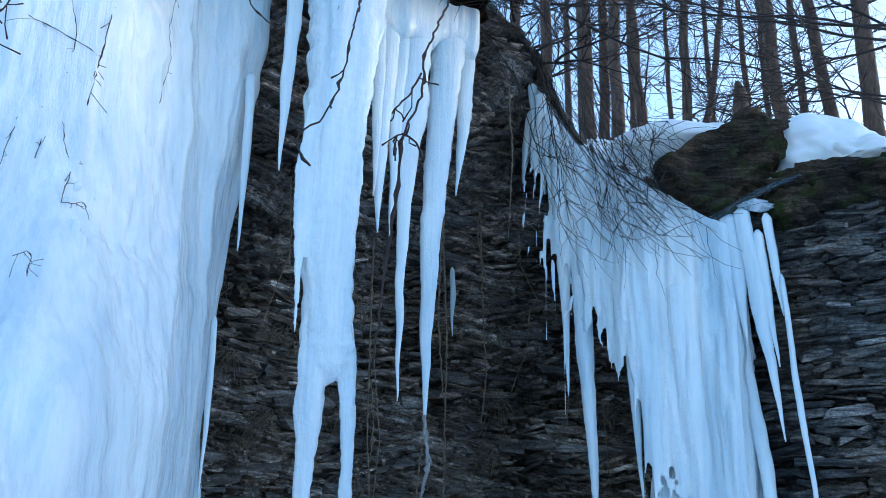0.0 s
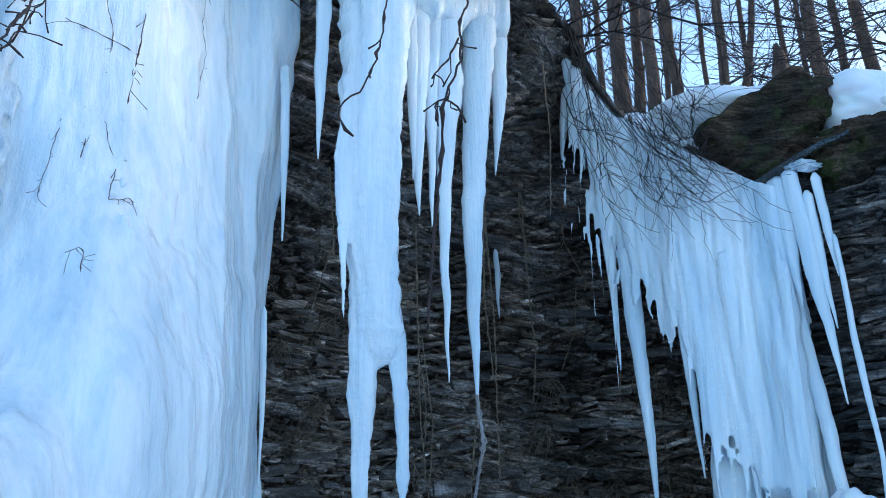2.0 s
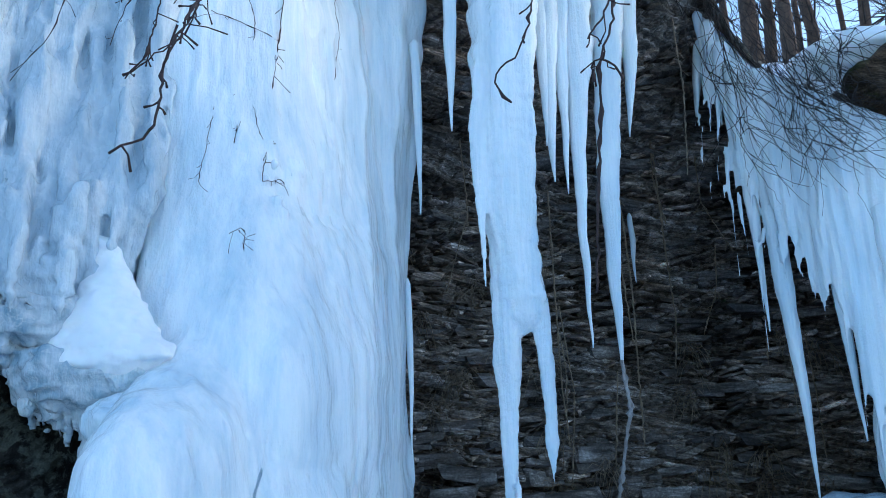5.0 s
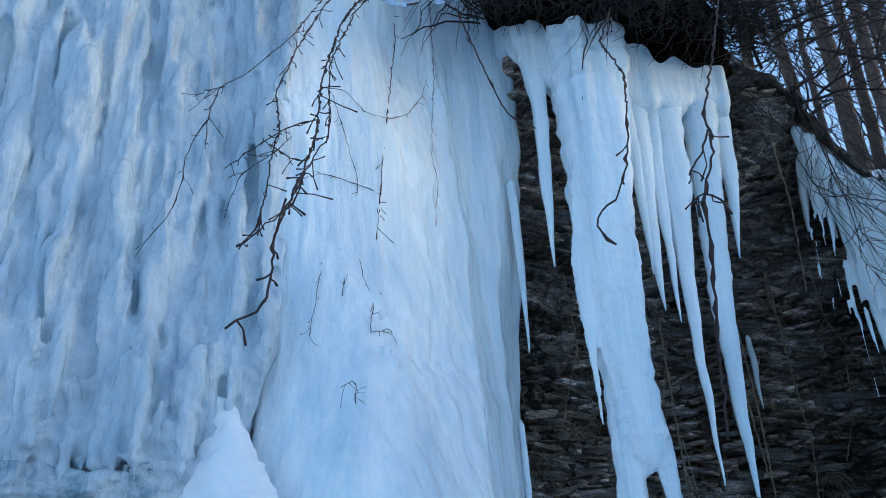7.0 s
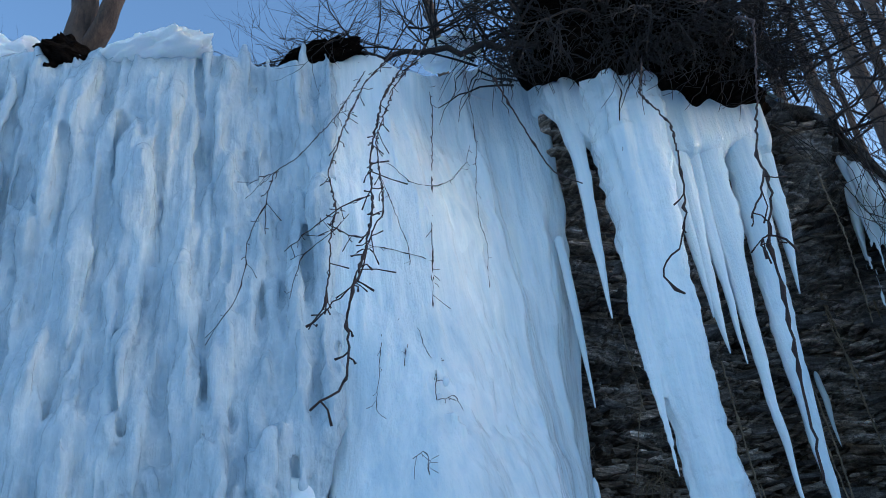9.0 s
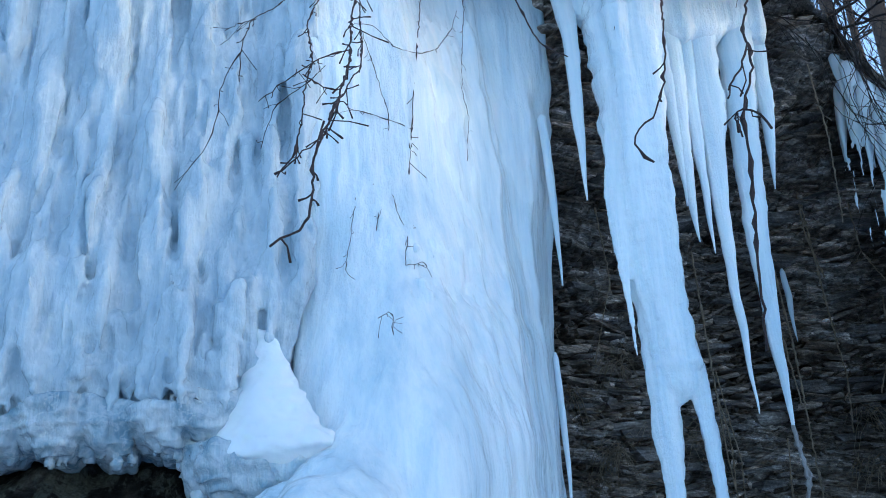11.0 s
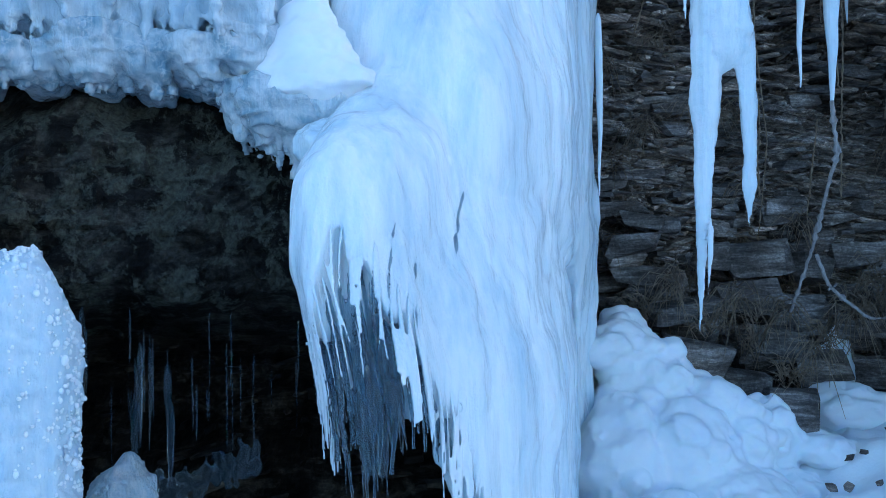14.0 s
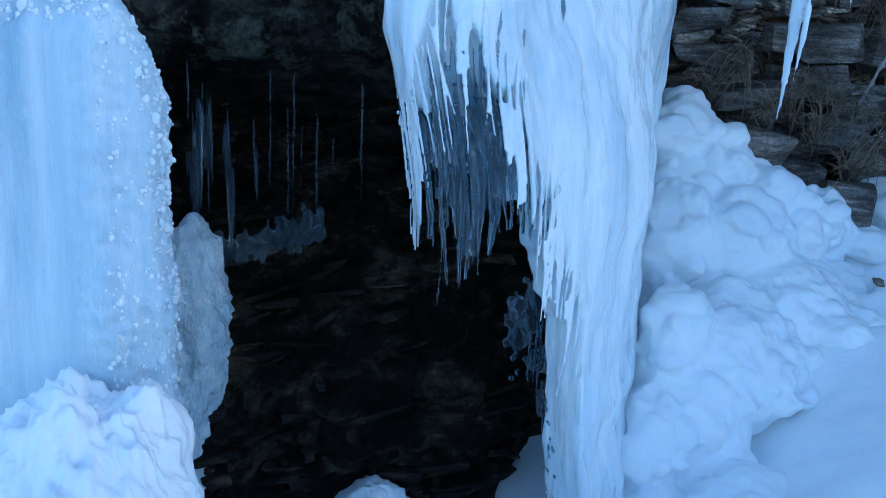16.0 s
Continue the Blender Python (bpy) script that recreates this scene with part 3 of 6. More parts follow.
def blob(at, size, k, rough=0.15, freq=2.5, n=40, fine=0.0):
    """A lumpy rounded mass; size: its half widths."""
    a, b = np.meshgrid(np.linspace(0.02, np.pi - 0.02, n), np.linspace(0, 2 * np.pi, 2 * n, endpoint=False), indexing="ij")
    d = np.stack([np.sin(a) * np.cos(b), np.sin(a) * np.sin(b), np.cos(a)], -1)
    q = d.reshape(-1, 3)
    r = 1 + rough * (vnoise3(q * freq + k, k) + 0.5 * vnoise3(q * freq * 2.1 + k, k + 1) + 0.25 * vnoise3(q * freq * 4.3, k + 2))
    if fine:
        r = r + fine * vnoise3(q * freq * 8, k + 3)
    v = np.array(at) + q * r[:, None] * np.array(size)
    f = grid_faces(n, 2 * n, 0, True).tolist() + [list(range(2 * n))[::-1], [(n - 1) * 2 * n + j for j in range(2 * n)]]
    return v, f


FALL = [(-6.2, 0.8), (-5, 1.55), (-3.75, 2.3), (-3.1, 2.65), (-2.45, 3.1), (-1.9, 3.4), (-1.70, 3.66), (-1.57, 4.0), (-1.46, 4.36), (-1.37, 4.68), (-1.2, 5.1)]


def at_x(x):
    """Arc length on the fall's plan line at a given x."""
    p = np.array(FALL)
    d = np.r_[0, np.cumsum(np.hypot(*np.diff(p, axis=0).T))]
    return float(np.interp(x, p[:, 0], d))


waterfall = thing("frozen_waterfall", (-1.5, 3.5, 0), "thick milky blue-white frozen waterfall hanging over the cliff edge", "frozen waterfall")
S_MAIN, S_EDGE, S_COL = at_x(-2.2), at_x(-1.38), at_x(-1.62)


def lean_main(s, z):
    left = smooth(S_EDGE - 0.1, S_COL - 0.05, s)
    return 0.14 - 0.2 * smooth(3.4, 5.1, z) * smooth(S_EDGE + 0.1, S_EDGE - 0.7, s) + 0.12 * smooth(2.95, 1.6, z) * left


def edge_shift(s, z):
    """The sheet's straight edge, and the belly that swells out above the skirt and the column."""
    belly = 0.55 * smooth(3.6, 1.7, z) * smooth(0.9, 1.7, z) * smooth(at_x(-2.4), at_x(-1.68), s) * smooth(S_EDGE - 0.05, S_EDGE - 0.8, s)
    return (smooth(S_EDGE - 0.5, S_EDGE, s) * (0.1 * smooth(3.0, 4.3, z) - 0.05 * smooth(3.4, 1.6, z) + 0.07 * smooth(0.6, 0.0, z) + 0.012 * vnoise(z * 2.3, 1.0, 44))
            + 0.1 * smooth(0.9, -0.5, z) * smooth(S_COL + 0.3, S_COL, s) + 0.3 * belly), -belly


def drip_on(rng, plan, s, z0, z1, r, face, sink, sides=8, shift=None):
    """A run of frozen water down the face of a sheet."""
    n = max(5, int((z0 - z1) / 0.12))
    z = np.linspace(z0, z1, n)
    ss = s + 0.02 * np.cumsum(rng.normal(0, 0.4, n))
    x, y, nx, ny = curve_at(plan, ss)
    o = face(ss, z) - sink * r
    rad = r * (0.75 + 0.5 * vnoise(z * 3.1, s * 9, 5)) * np.minimum(1, np.linspace(1.6, 0.05, n))
    rad[0] = 0.3 * r
    dx, dy = shift(ss, z) if shift else (0, 0)
    row = np.stack([x + nx * o + dx, y + ny * o + dy, z, np.maximum(rad, 0.004)], 1)
    return icicle_mesh(row, int(s * 971) % 991, sides, 1.0, 0.05, 0.2)


rng = np.random.RandomState(2)
pieces = [ice_sheet(FALL, S_MAIN, S_EDGE, lambda s: 5.08 + 0.48 * smooth(at_x(-1.74), at_x(-1.4), s) + 0.04 * vnoise(s * 4, 0.3, 8), lambda s: -0.9 + 2.1 * smooth(S_COL + 0.6, S_COL + 0.4, s),
                    lambda s, z: lean_main(s, z) + ribs(s, z, 41, 0.05, 0.012, 0.04), 0.3, 41, 0.02, 0.04, edge_shift)]
for i in range(95):
    s = rng.uniform(S_MAIN + 0.02, S_EDGE - 0.02)
    z0 = rng.uniform(1.5, 4.9)
    z1 = max(-0.7 if s > S_COL + 0.6 else 1.5, z0 - rng.uniform(0.6, 2.6))
    pieces.append(drip_on(rng, FALL, s, z0, z1, rng.uniform(0.015, 0.05), lambda a, c: lean_main(a, c) + ribs(a, c, 41, 0.05, 0.012, 0.04), 0.62, 8, edge_shift))
for i in range(26):
    z0 = rng.uniform(0.4, 4.4)
    pieces.append(drip_on(rng, FALL, S_EDGE - rng.uniform(0.03, 0.08), z0, z0 - rng.uniform(0.25, 0.9), rng.uniform(0.018, 0.03), lambda a, c: lean_main(a, c) - 0.12, 0.0, 6, edge_shift))
for i in range(12):
    r = rng.uniform(0.012, 0.03)
    pieces.append(blob((-1.52 + rng.normal(0, 0.05), 3.2, 2.62 + rng.normal(0, 0.1)), (r, 0.6 * r, 1.3 * r), i, 0.3, 2.0, 12))
# skirt below the shoulder
SK = [(-1.90, 2.72), (-1.81, 2.40), (-1.66, 2.26), (-1.50, 2.32), (-1.45, 2.55), (-1.30, 2.80), (-1.25, 3.0), (-1.28, 3.4), (-1.36, 3.75), (-1.45, 4.1)]
SKL = length(SK)


def skirt_low(s):
    return np.interp(s, [0, 0.2, 0.3, 0.46, 0.54, 0.63, 0.75, 1.12, 1.22, 1.5], [0.85, 0.80, 0.76, 0.64, 0.47, 0.62, 0.72, 0.55, -0.4, -0.9])


def milk_low(s):
    """Where the milky part of the skirt ends and clear ice begins."""
    return np.interp(s, [0, 0.14, 0.26, 0.42, 0.48, 0.54, 0.68, 0.8, 1.0, 1.15, 1.22, 1.5], [0.88, 0.86, 1.1, 1.0, 1.15, 1.4, 1.28, 1.05, 0.6, 0.3, -0.6, -0.9]) + 0.13 * vnoise(s * 26, 0.4, 61) * smooth(1.25, 1.1, s) + 0.05 * vnoise(s * 61, 0.4, 62)


def skirt_face(s, z):
    return 0.0 + ribs(s, z, 63, 0.04, 0.02, 0.03)


def skirt_shift(s, z):
    """Left of the column the skirt hangs free under a shoulder; towards the column it grows out of the curtain above."""
    w = smooth(0.35, 0.85, s)
    back = (1 - w) * 0.6 * smooth(1.55, 2.12, z) + w * 0.85 * smooth(0.9, 2.7, z)
    return 0.13 * smooth(1.5, 0.75, z) + 0.1 * smooth(0.3, -0.9, z) - 0.1 * smooth(1.65, 2.1, z) - 0.05 * w * smooth(1.6, 2.8, z), back


pieces.append(ice_sheet(SK, 0.0, SKL, lambda s: 2.14 + 0.5 * smooth(0.5, 0.95, s), milk_low, skirt_face, 0.16, 63, 0.015, 0.03, skirt_shift))
for at, size, k in [((-1.88, 2.78, 1.72), (0.13, 0.2, 0.12), 92), ((-1.72, 2.95, 1.9), (0.10, 0.12, 0.12), 93), ((-1.68, 3.05, 2.05), (0.08, 0.1, 0.1), 94)]:
    pieces.append(blob(at, size, k, 0.2, 2.0, 24))
for i in range(46):
    s = rng.choice([rng.uniform(0.02, 0.45), rng.uniform(1.0, 1.5)])
    z0 = rng.uniform(1.0, 1.6)
    pieces.append(drip_on(rng, SK, s, z0, max(float(milk_low(s)) - 0.2 * rng.uniform(), z0 - 0.7), rng.uniform(0.008, 0.024), skirt_face, 0.4, 8, skirt_shift))
fused("main_curtain", pieces, ICE, waterfall, 0.013, 3, lambda p: 0.010 * vnoise3(p * np.array([16, 16, 2.2]), 5) + 0.004 * vnoise3(p * np.array([45, 45, 9.0]), 6)
      + 0.006 * smooth(2.0, 1.3, p[:, 2]) * vnoise3(p * np.array([22, 22, 14.0]), 7))
# glassy fringe under the skirt
rng = np.random.RandomState(4)
pieces = []
for i in range(120):
    s = rng.uniform(0.1, 1.1)
    z0 = float(milk_low(s)) + rng.uniform(0.0, 0.25)
    pieces.append(drip_on(rng, SK, s, z0, z0 - rng.uniform(0.15, 0.45), rng.uniform(0.005, 0.011), lambda a, c: skirt_face(a, c) - 0.005, 0.3, 7, skirt_shift))
fused("milky_fringe", pieces, ICE, waterfall, 0.0055, 1)
pieces = []
for i in range(150):
    s = rng.uniform(0.06, 1.1)
    low_ = float(skirt_low(s)) + abs(rng.normal(0, 0.12))
    depth_ = rng.uniform(0.0, 0.2)
    pieces.append(drip_on(rng, SK, s, low_ + rng.uniform(0.25, 0.75), low_, rng.uniform(0.006, 0.02), lambda a, c: skirt_face(a, c) - depth_, 0.3, 7, skirt_shift))
fused("glassy_fringe", pieces, ICE_CLEAR, waterfall, 0.0055, 1, lambda p: 0.004 * vnoise3(p * np.array([60, 60, 28.0]), 8), "transparent streaked ice fringe")


def lumpy(s, z):
    cells = (1 - np.abs(vnoise(s * 4.5 + 0.4 * z, z * 0.9, 52))) ** 2
    drape = (1 - np.abs(vnoise(s * 9, z * 1.7, 54))) ** 2
    return (0.06 + 0.08 * cells + 0.07 * drape + 0.09 * fbm(s * 1.6, z * 0.9, 55) + 0.04 * fbm(s * 10, z * 6, 53) - 0.05 * smooth(0.12, 0.0, np.abs(vnoise(s * 5 + 0.2 * z, z * 0.5, 58)))
            + 0.30 * smooth(3.9, 2.1, z) - 0.12 * smooth(4.5, 5.2, z))


rng = np.random.RandomState(6)
pieces = [ice_sheet(FALL, 0.2, S_MAIN + 0.14, lambda s: 5.06 + 0.1 * vnoise(s * 2.2, 0.7, 9) + 0.05 * vnoise(s * 9, 1.7, 9),
                    lambda s: 2.1 + 0.04 * vnoise(s * 6, 0.2, 10) + 0.03 * vnoise(s * 17, 0.2, 11) + 0.5 * smooth(S_MAIN - 0.05, S_MAIN + 0.1, s), lumpy, 0.2, 51, 0.02, 0.03)]
for i in range(640):
    s = rng.uniform(1.2, S_MAIN + 0.1)
    z0 = rng.uniform(2.4, 5.2)
    z1 = max(2.1, z0 - rng.gamma(2.0, 0.3) - 0.15)
    pieces.append(drip_on(rng, FALL, s, z0, z1, rng.gamma(2.2, 0.010) + 0.010, lumpy, rng.uniform(-0.7, 0.3), 8))
for i in range(70):
    s, z = rng.uniform(1.2, S_MAIN), rng.choice([rng.uniform(2.18, 2.7), rng.uniform(2.2, 5.1)])
    x, y, nx, ny = (float(q) for q in curve_at(FALL, s))
    o = float(lumpy(np.array([s]), np.array([z]))[0])
    r = rng.uniform(0.025, 0.065)
    pieces.append(blob((x + nx * o, y + ny * o, z), (r, 0.7 * r, r * rng.uniform(0.8, 3.0)), i, 0.4, 2.5, 12))
fused("lumpy_curtain", pieces, ICE_GREY, waterfall, 0.012, 1, lambda p: 0.016 * vnoise3(p * np.array([17, 17, 5.0]), 15) + 0.008 * vnoise3(p * np.array([38, 38, 20.0]), 16) + 0.02 * smooth(2.6, 2.1, p[:, 2]) * vnoise3(p * np.array([26, 26, 34.0]), 19), "grey-blue lumpy ice with clear streaks")
def lip_low(s):
    """Scalloped edge with a sharp tooth between the scallops."""
    u = (s + 0.05 * vnoise(s * 3, 0.1, 12)) * 4.7
    return 1.93 + 0.12 * (1 - (u - np.floor(u))) ** 1.3 * (0.6 + 0.4 * hash2(np.floor(u), 2, 5)) + 0.02 * vnoise(s * 40, 0.2, 13)


pieces = [ice_sheet(FALL, 1.2, S_MAIN - 0.02, lambda s: 2.16 + 0.05 * vnoise(s * 5, 0.2, 12), lip_low, lambda s, z: 0.01 + lumpy(s, z) - 0.03 * smooth(2.12, 1.95, z), 0.0, 57, 0.012, 0.02)]
for i in range(170):
    s = rng.uniform(1.4, S_MAIN - 0.03)
    low_ = float(lip_low(np.array(s)))
    pieces.append(drip_on(rng, FALL, s, rng.uniform(2.08, 2.2), low_ - rng.gamma(1.5, 0.012), rng.uniform(0.008, 0.024), lambda a, c: lumpy(a, c) - 0.02 - 0.05 * smooth(2.1, 1.9, c), rng.uniform(0.0, 2.5), 7))
CHUNK = [(-2.52, 3.0), (-2.4, 2.74), (-2.16, 2.62), (-1.92, 2.64), (-1.74, 2.84)]
pieces.append(ice_sheet(CHUNK, 0.0, length(CHUNK), lambda s: 2.04 - 0.1 * s, lambda s: np.interp(s, [0, 0.25, 0.36, 0.6, 0.78, 1.0], [1.95, 1.9, 1.75, 1.76, 1.64, 1.76]) + 0.02 * vnoise(s * 30, 0.3, 14),
                        lambda s, z: 0.03 * vnoise(s * 7, z * 7, 15) - 0.16 * smooth(1.9, 1.62, z), 0.3, 58, 0.012, 0.02))
for i in range(70):
    s = rng.uniform(0.15, 0.98)
    tip_ = float(np.interp(s, [0, 0.25, 0.36, 0.6, 0.78, 1.0], [1.92, 1.86, 1.72, 1.72, 1.60, 1.72])) - rng.gamma(1.5, 0.012)
    pieces.append(drip_on(rng, CHUNK, s, rng.uniform(1.8, 1.92), tip_, rng.uniform(0.007, 0.02), lambda a, c: -0.02 - 0.12 * smooth(1.9, 1.65, c), rng.uniform(0.0, 2.0), 6))
fused("glassy_lip", pieces, ICE_RIPPLE, waterfall, 0.009, 0, lambda p: 0.016 * (1 - np.abs(vnoise3(p * np.array([11, 11, 30.0]), 17))) ** 2 + 0.014 * vnoise3(p * np.array([16, 16, 22.0]), 18) + 0.006 * vnoise3(p * np.array([38, 38, 48.0]), 20), "glassy rippled ice lip over the cave")
ledge_bits = [blob((-2.15, 2.84, 1.95), (0.26, 0.17, 0.1), 97, 0.2, 3.0, 40), blob((-1.95, 2.84, 1.9), (0.18, 0.16, 0.08), 98, 0.2, 3.0, 40), blob((-2.3, 2.84, 2.06), (0.17, 0.14, 0.15), 99, 0.25, 3.0, 30)]
for i in range(9):
    a = rng.uniform(-2.3, -1.8)
    ledge_bits.append(blob((a, 2.68 + rng.uniform(0, 0.08), 1.86 + rng.uniform(-0.06, 0.1)), (rng.uniform(0.02, 0.06), 0.03, rng.uniform(0.02, 0.05)), i, 0.3, 2.5, 10))
fused("ice_ledge", ledge_bits, ICE_CRUST, waterfall, 0.01, 1, lambda p: 0.012 * vnoise3(p * np.array([18, 18, 30.0]), 21) + 0.005 * vnoise3(p * 55, 22), "knobbly milky ice ledge under the snow")
pieces = []
for i in range(60):
    r = 0.012 + rng.gamma(2.0, 0.010)
    pieces.append(blob((-2.86 + rng.normal(0, 0.13), 2.64 + 0.3 * rng.normal(0, 0.1), 2.33 + rng.normal(0, 0.08)), (r, r, r * rng.uniform(0.7, 1.6)), i, 0.3, 2.5, 9))
fused("frost_clump", pieces, ICE_CRUST, waterfall, 0.009, 1, lambda p: 0.006 * vnoise3(p * 50, 24), "crumbly white frost clump on the ice")
# snow cone on the ledge
cone = thing("snow_patch", (-1.98, 2.76, 1.95), "bright cone of fresh snow lodged on an ice ledge", "snow patch")
rng = np.random.RandomState(14)
pieces = []
for u in np.linspace(0, 1, 14):
    r = 0.03 + 0.15 * u
    pieces.append(blob((-2.06 + 0.08 * u, 2.82 - 0.06 * u, 2.40 - 0.44 * u), (1.35 * r, 0.8 * r, 0.05 + 0.04 * u), int(50 * u), 0.15, 2.0, 18))
pieces.append(blob((-2.09, 2.82, 2.43), (0.045, 0.04, 0.03), 3, 0.2, 2.0, 12))
for i in range(40):
    u, w = rng.uniform(0.5, 1.0), rng.uniform(-1, 1)
    r = rng.uniform(0.015, 0.045)
    pieces.append(blob((-2.06 + 0.08 * u + 1.15 * w * (0.03 + 0.15 * u), 2.82 - 0.06 * u - 0.1 * u * (1 - w * w), 2.40 - 0.47 * u), (r, r, 0.7 * r), i, 0.2, 2.0, 10))
fused("snow", pieces, SNOW, cone, 0.009, 5, lambda p: 0.008 * vnoise3(p * 14, 31) + 0.004 * vnoise3(p * 35, 32))

# central icicles
big = thing("large_icicle", (-0.65, 4.25, 5.0), "massive blue-white icicle forking into two legs", "icicle", "icicles along the cliff edge")
fused("body", [
    icicle_mesh([(-0.64, 4.3, 5.12, 0.25), (-0.66, 4.3, 4.4, 0.22), (-0.67, 4.28, 3.8, 0.19), (-0.68, 4.28, 3.25, 0.165), (-0.64, 4.29, 2.65, 0.128), (-0.62, 4.3, 2.4, 0.145), (-0.62, 4.3, 2.28, 0.13), (-0.63, 4.3, 2.2, 0.02)], 1, 26, 0.7, 0.025, 0.22),
    icicle_mesh([(-0.68, 4.29, 2.7, 0.02), (-0.685, 4.28, 2.45, 0.075), (-0.69, 4.28, 2.09, 0.072), (-0.70, 4.28, 1.8, 0.045), (-0.70, 4.28, 1.54, 0.036), (-0.71, 4.28, 1.3, 0.025), (-0.71, 4.28, 0.95, 0.006)], 2, 14),
    icicle_mesh([(-0.55, 4.3, 2.7, 0.02), (-0.53, 4.31, 2.4, 0.06), (-0.51, 4.32, 2.2, 0.055), (-0.49, 4.33, 1.9, 0.04), (-0.485, 4.33, 1.74, 0.035), (-0.49, 4.33, 1.66, 0.05), (-0.49, 4.33, 1.58, 0.02), (-0.49, 4.33, 1.46, 0.005)], 3, 14),
    icicle_mesh([(-0.76, 4.22, 3.9, 0.02), (-0.8, 4.2, 3.4, 0.045), (-0.79, 4.2, 2.9, 0.03), (-0.78, 4.2, 2.45, 0.005)], 4, 8),
    icicle_mesh([(-0.52, 4.25, 3.7, 0.02), (-0.5, 4.24, 3.4, 0.03), (-0.5, 4.24, 3.05, 0.004)], 5, 8),
    icicle_mesh([(-0.66, 4.24, 1.5, 0.01), (-0.665, 4.24, 1.35, 0.018), (-0.67, 4.24, 1.13, 0.004)], 6, 8)], ICE, big, 0.01, 4, lambda p: 0.006 * vnoise3(p * np.array([26, 26, 4.0]), 45) + 0.003 * vnoise3(p * 50, 46))
CROWN = [(-1.32, 4.62), (-1.05, 4.4), (-0.65, 4.32), (-0.2, 4.66), (0.14, 4.95)]
fused("crown", [ice_sheet(CROWN, 0.0, length(CROWN), lambda s: 5.5 - 0.24 * smooth(0.0, 0.4, s) - 0.1 * smooth(0.5, 1.2, s), lambda s: np.interp(s, [0, 0.16, 0.28, 0.5, 0.7, 1.2, 1.9], [4.7, 4.9, 4.98, 4.55, 4.42, 4.4, 4.45]) + 0.06 * vnoise(s * 13, 0.3, 47), lambda s, z: 0.06 + ribs(s, z, 48, 0.05, 0.02, 0.02), 0.12, 48, 0.02, 0.03)], ICE, big, 0.012, 2)
ICICLES = [
    [(-1.01, 4.34, 5.14, 0.12), (-0.99, 4.33, 4.95, 0.085), (-0.965, 4.3, 4.74, 0.062), (-0.945, 4.28, 4.55, 0.045), (-0.95, 4.28, 4.0, 0.035), (-0.95, 4.28, 3.42, 0.004)],
    [(-1.2, 4.42, 4.1, 0.03), (-1.18, 4.4, 3.6, 0.028), (-1.165, 4.38, 2.98, 0.004)],
    [(-0.47, 4.45, 5.1, 0.06), (-0.45, 4.48, 4.2, 0.05), (-0.44, 4.49, 3.36, 0.004)],
    [(-0.38, 4.52, 5.1, 0.08), (-0.4, 4.52, 4.2, 0.06), (-0.42, 4.52, 3.6, 0.04), (-0.41, 4.52, 3.15, 0.004)],
    [(-0.3, 4.58, 5.08, 0.06), (-0.34, 4.58, 3.9, 0.045), (-0.34, 4.58, 3.09, 0.004)],
    [(-0.22, 4.66, 5.05, 0.13), (-0.25, 4.66, 4.0, 0.09), (-0.27, 4.64, 3.4, 0.05), (-0.28, 4.63, 2.95, 0.03), (-0.27, 4.63, 2.6, 0.02), (-0.27, 4.63, 2.21, 0.004)],
    [(-0.02, 4.8, 5.0, 0.12), (-0.07, 4.8, 4.0, 0.09), (-0.11, 4.77, 3.3, 0.07), (-0.12, 4.77, 2.9, 0.05), (-0.12, 4.76, 2.5, 0.03), (-0.12, 4.76, 2.06, 0.004)],
    [(0.11, 4.96, 4.95, 0.07), (0.08, 4.93, 4.1, 0.05), (0.04, 4.9, 3.53, 0.004)],
    [(0.03, 6.4, 3.5, 0.02), (0.04, 6.4, 3.25, 0.025), (0.04, 6.4, 2.94, 0.003)],
]
for i, row in enumerate(ICICLES):
    x, y, z, r = row[0]
    v, f = icicle_mesh(row, 20 + i, 12)
    ob = part("icicle", mesh_of("icicle", v - np.array([x, y, z]), f, ICE))
    ob.location = (x, y, z - 0.04)
    tagged(ob, "slender blue-white icicle tapering to a point", "icicle", "icicles along the cliff edge")

# right-hand ice curtain
RIGHT = [(0.5, 5.74), (1.0, 5.42), (1.4, 5.18), (1.9, 4.88)]
RL = length(RIGHT)
curtain = thing("ice_curtain", (1.3, 5.2, 1.4), "broad curtain of fused icicles under a snowy gully", "ice curtain")


def right_top(s):
    return np.interp(s, [0, 0.15, 0.45, 0.9, 1.35, 1.65], [4.72, 4.68, 4.16, 3.78, 3.42, 3.26])


def right_low(s):
    base = np.interp(s, [0, 0.25, 0.5, 0.62, 0.75, 0.85, 1.0, 1.2, 1.65], [4.2, 3.6, 3.2, 3.0, 2.7, 2.1, 1.7, 1.5, 1.45])
    return base + 0.12 * vnoise(s * 18, 0.4, 71) * smooth(1.3, 1.0, s)


def right_face(s, z):
    return 0.05 + ribs(s, z, 73, 0.06, 0.03, 0.03) - 0.15 * smooth(3.4, 4.6, z)


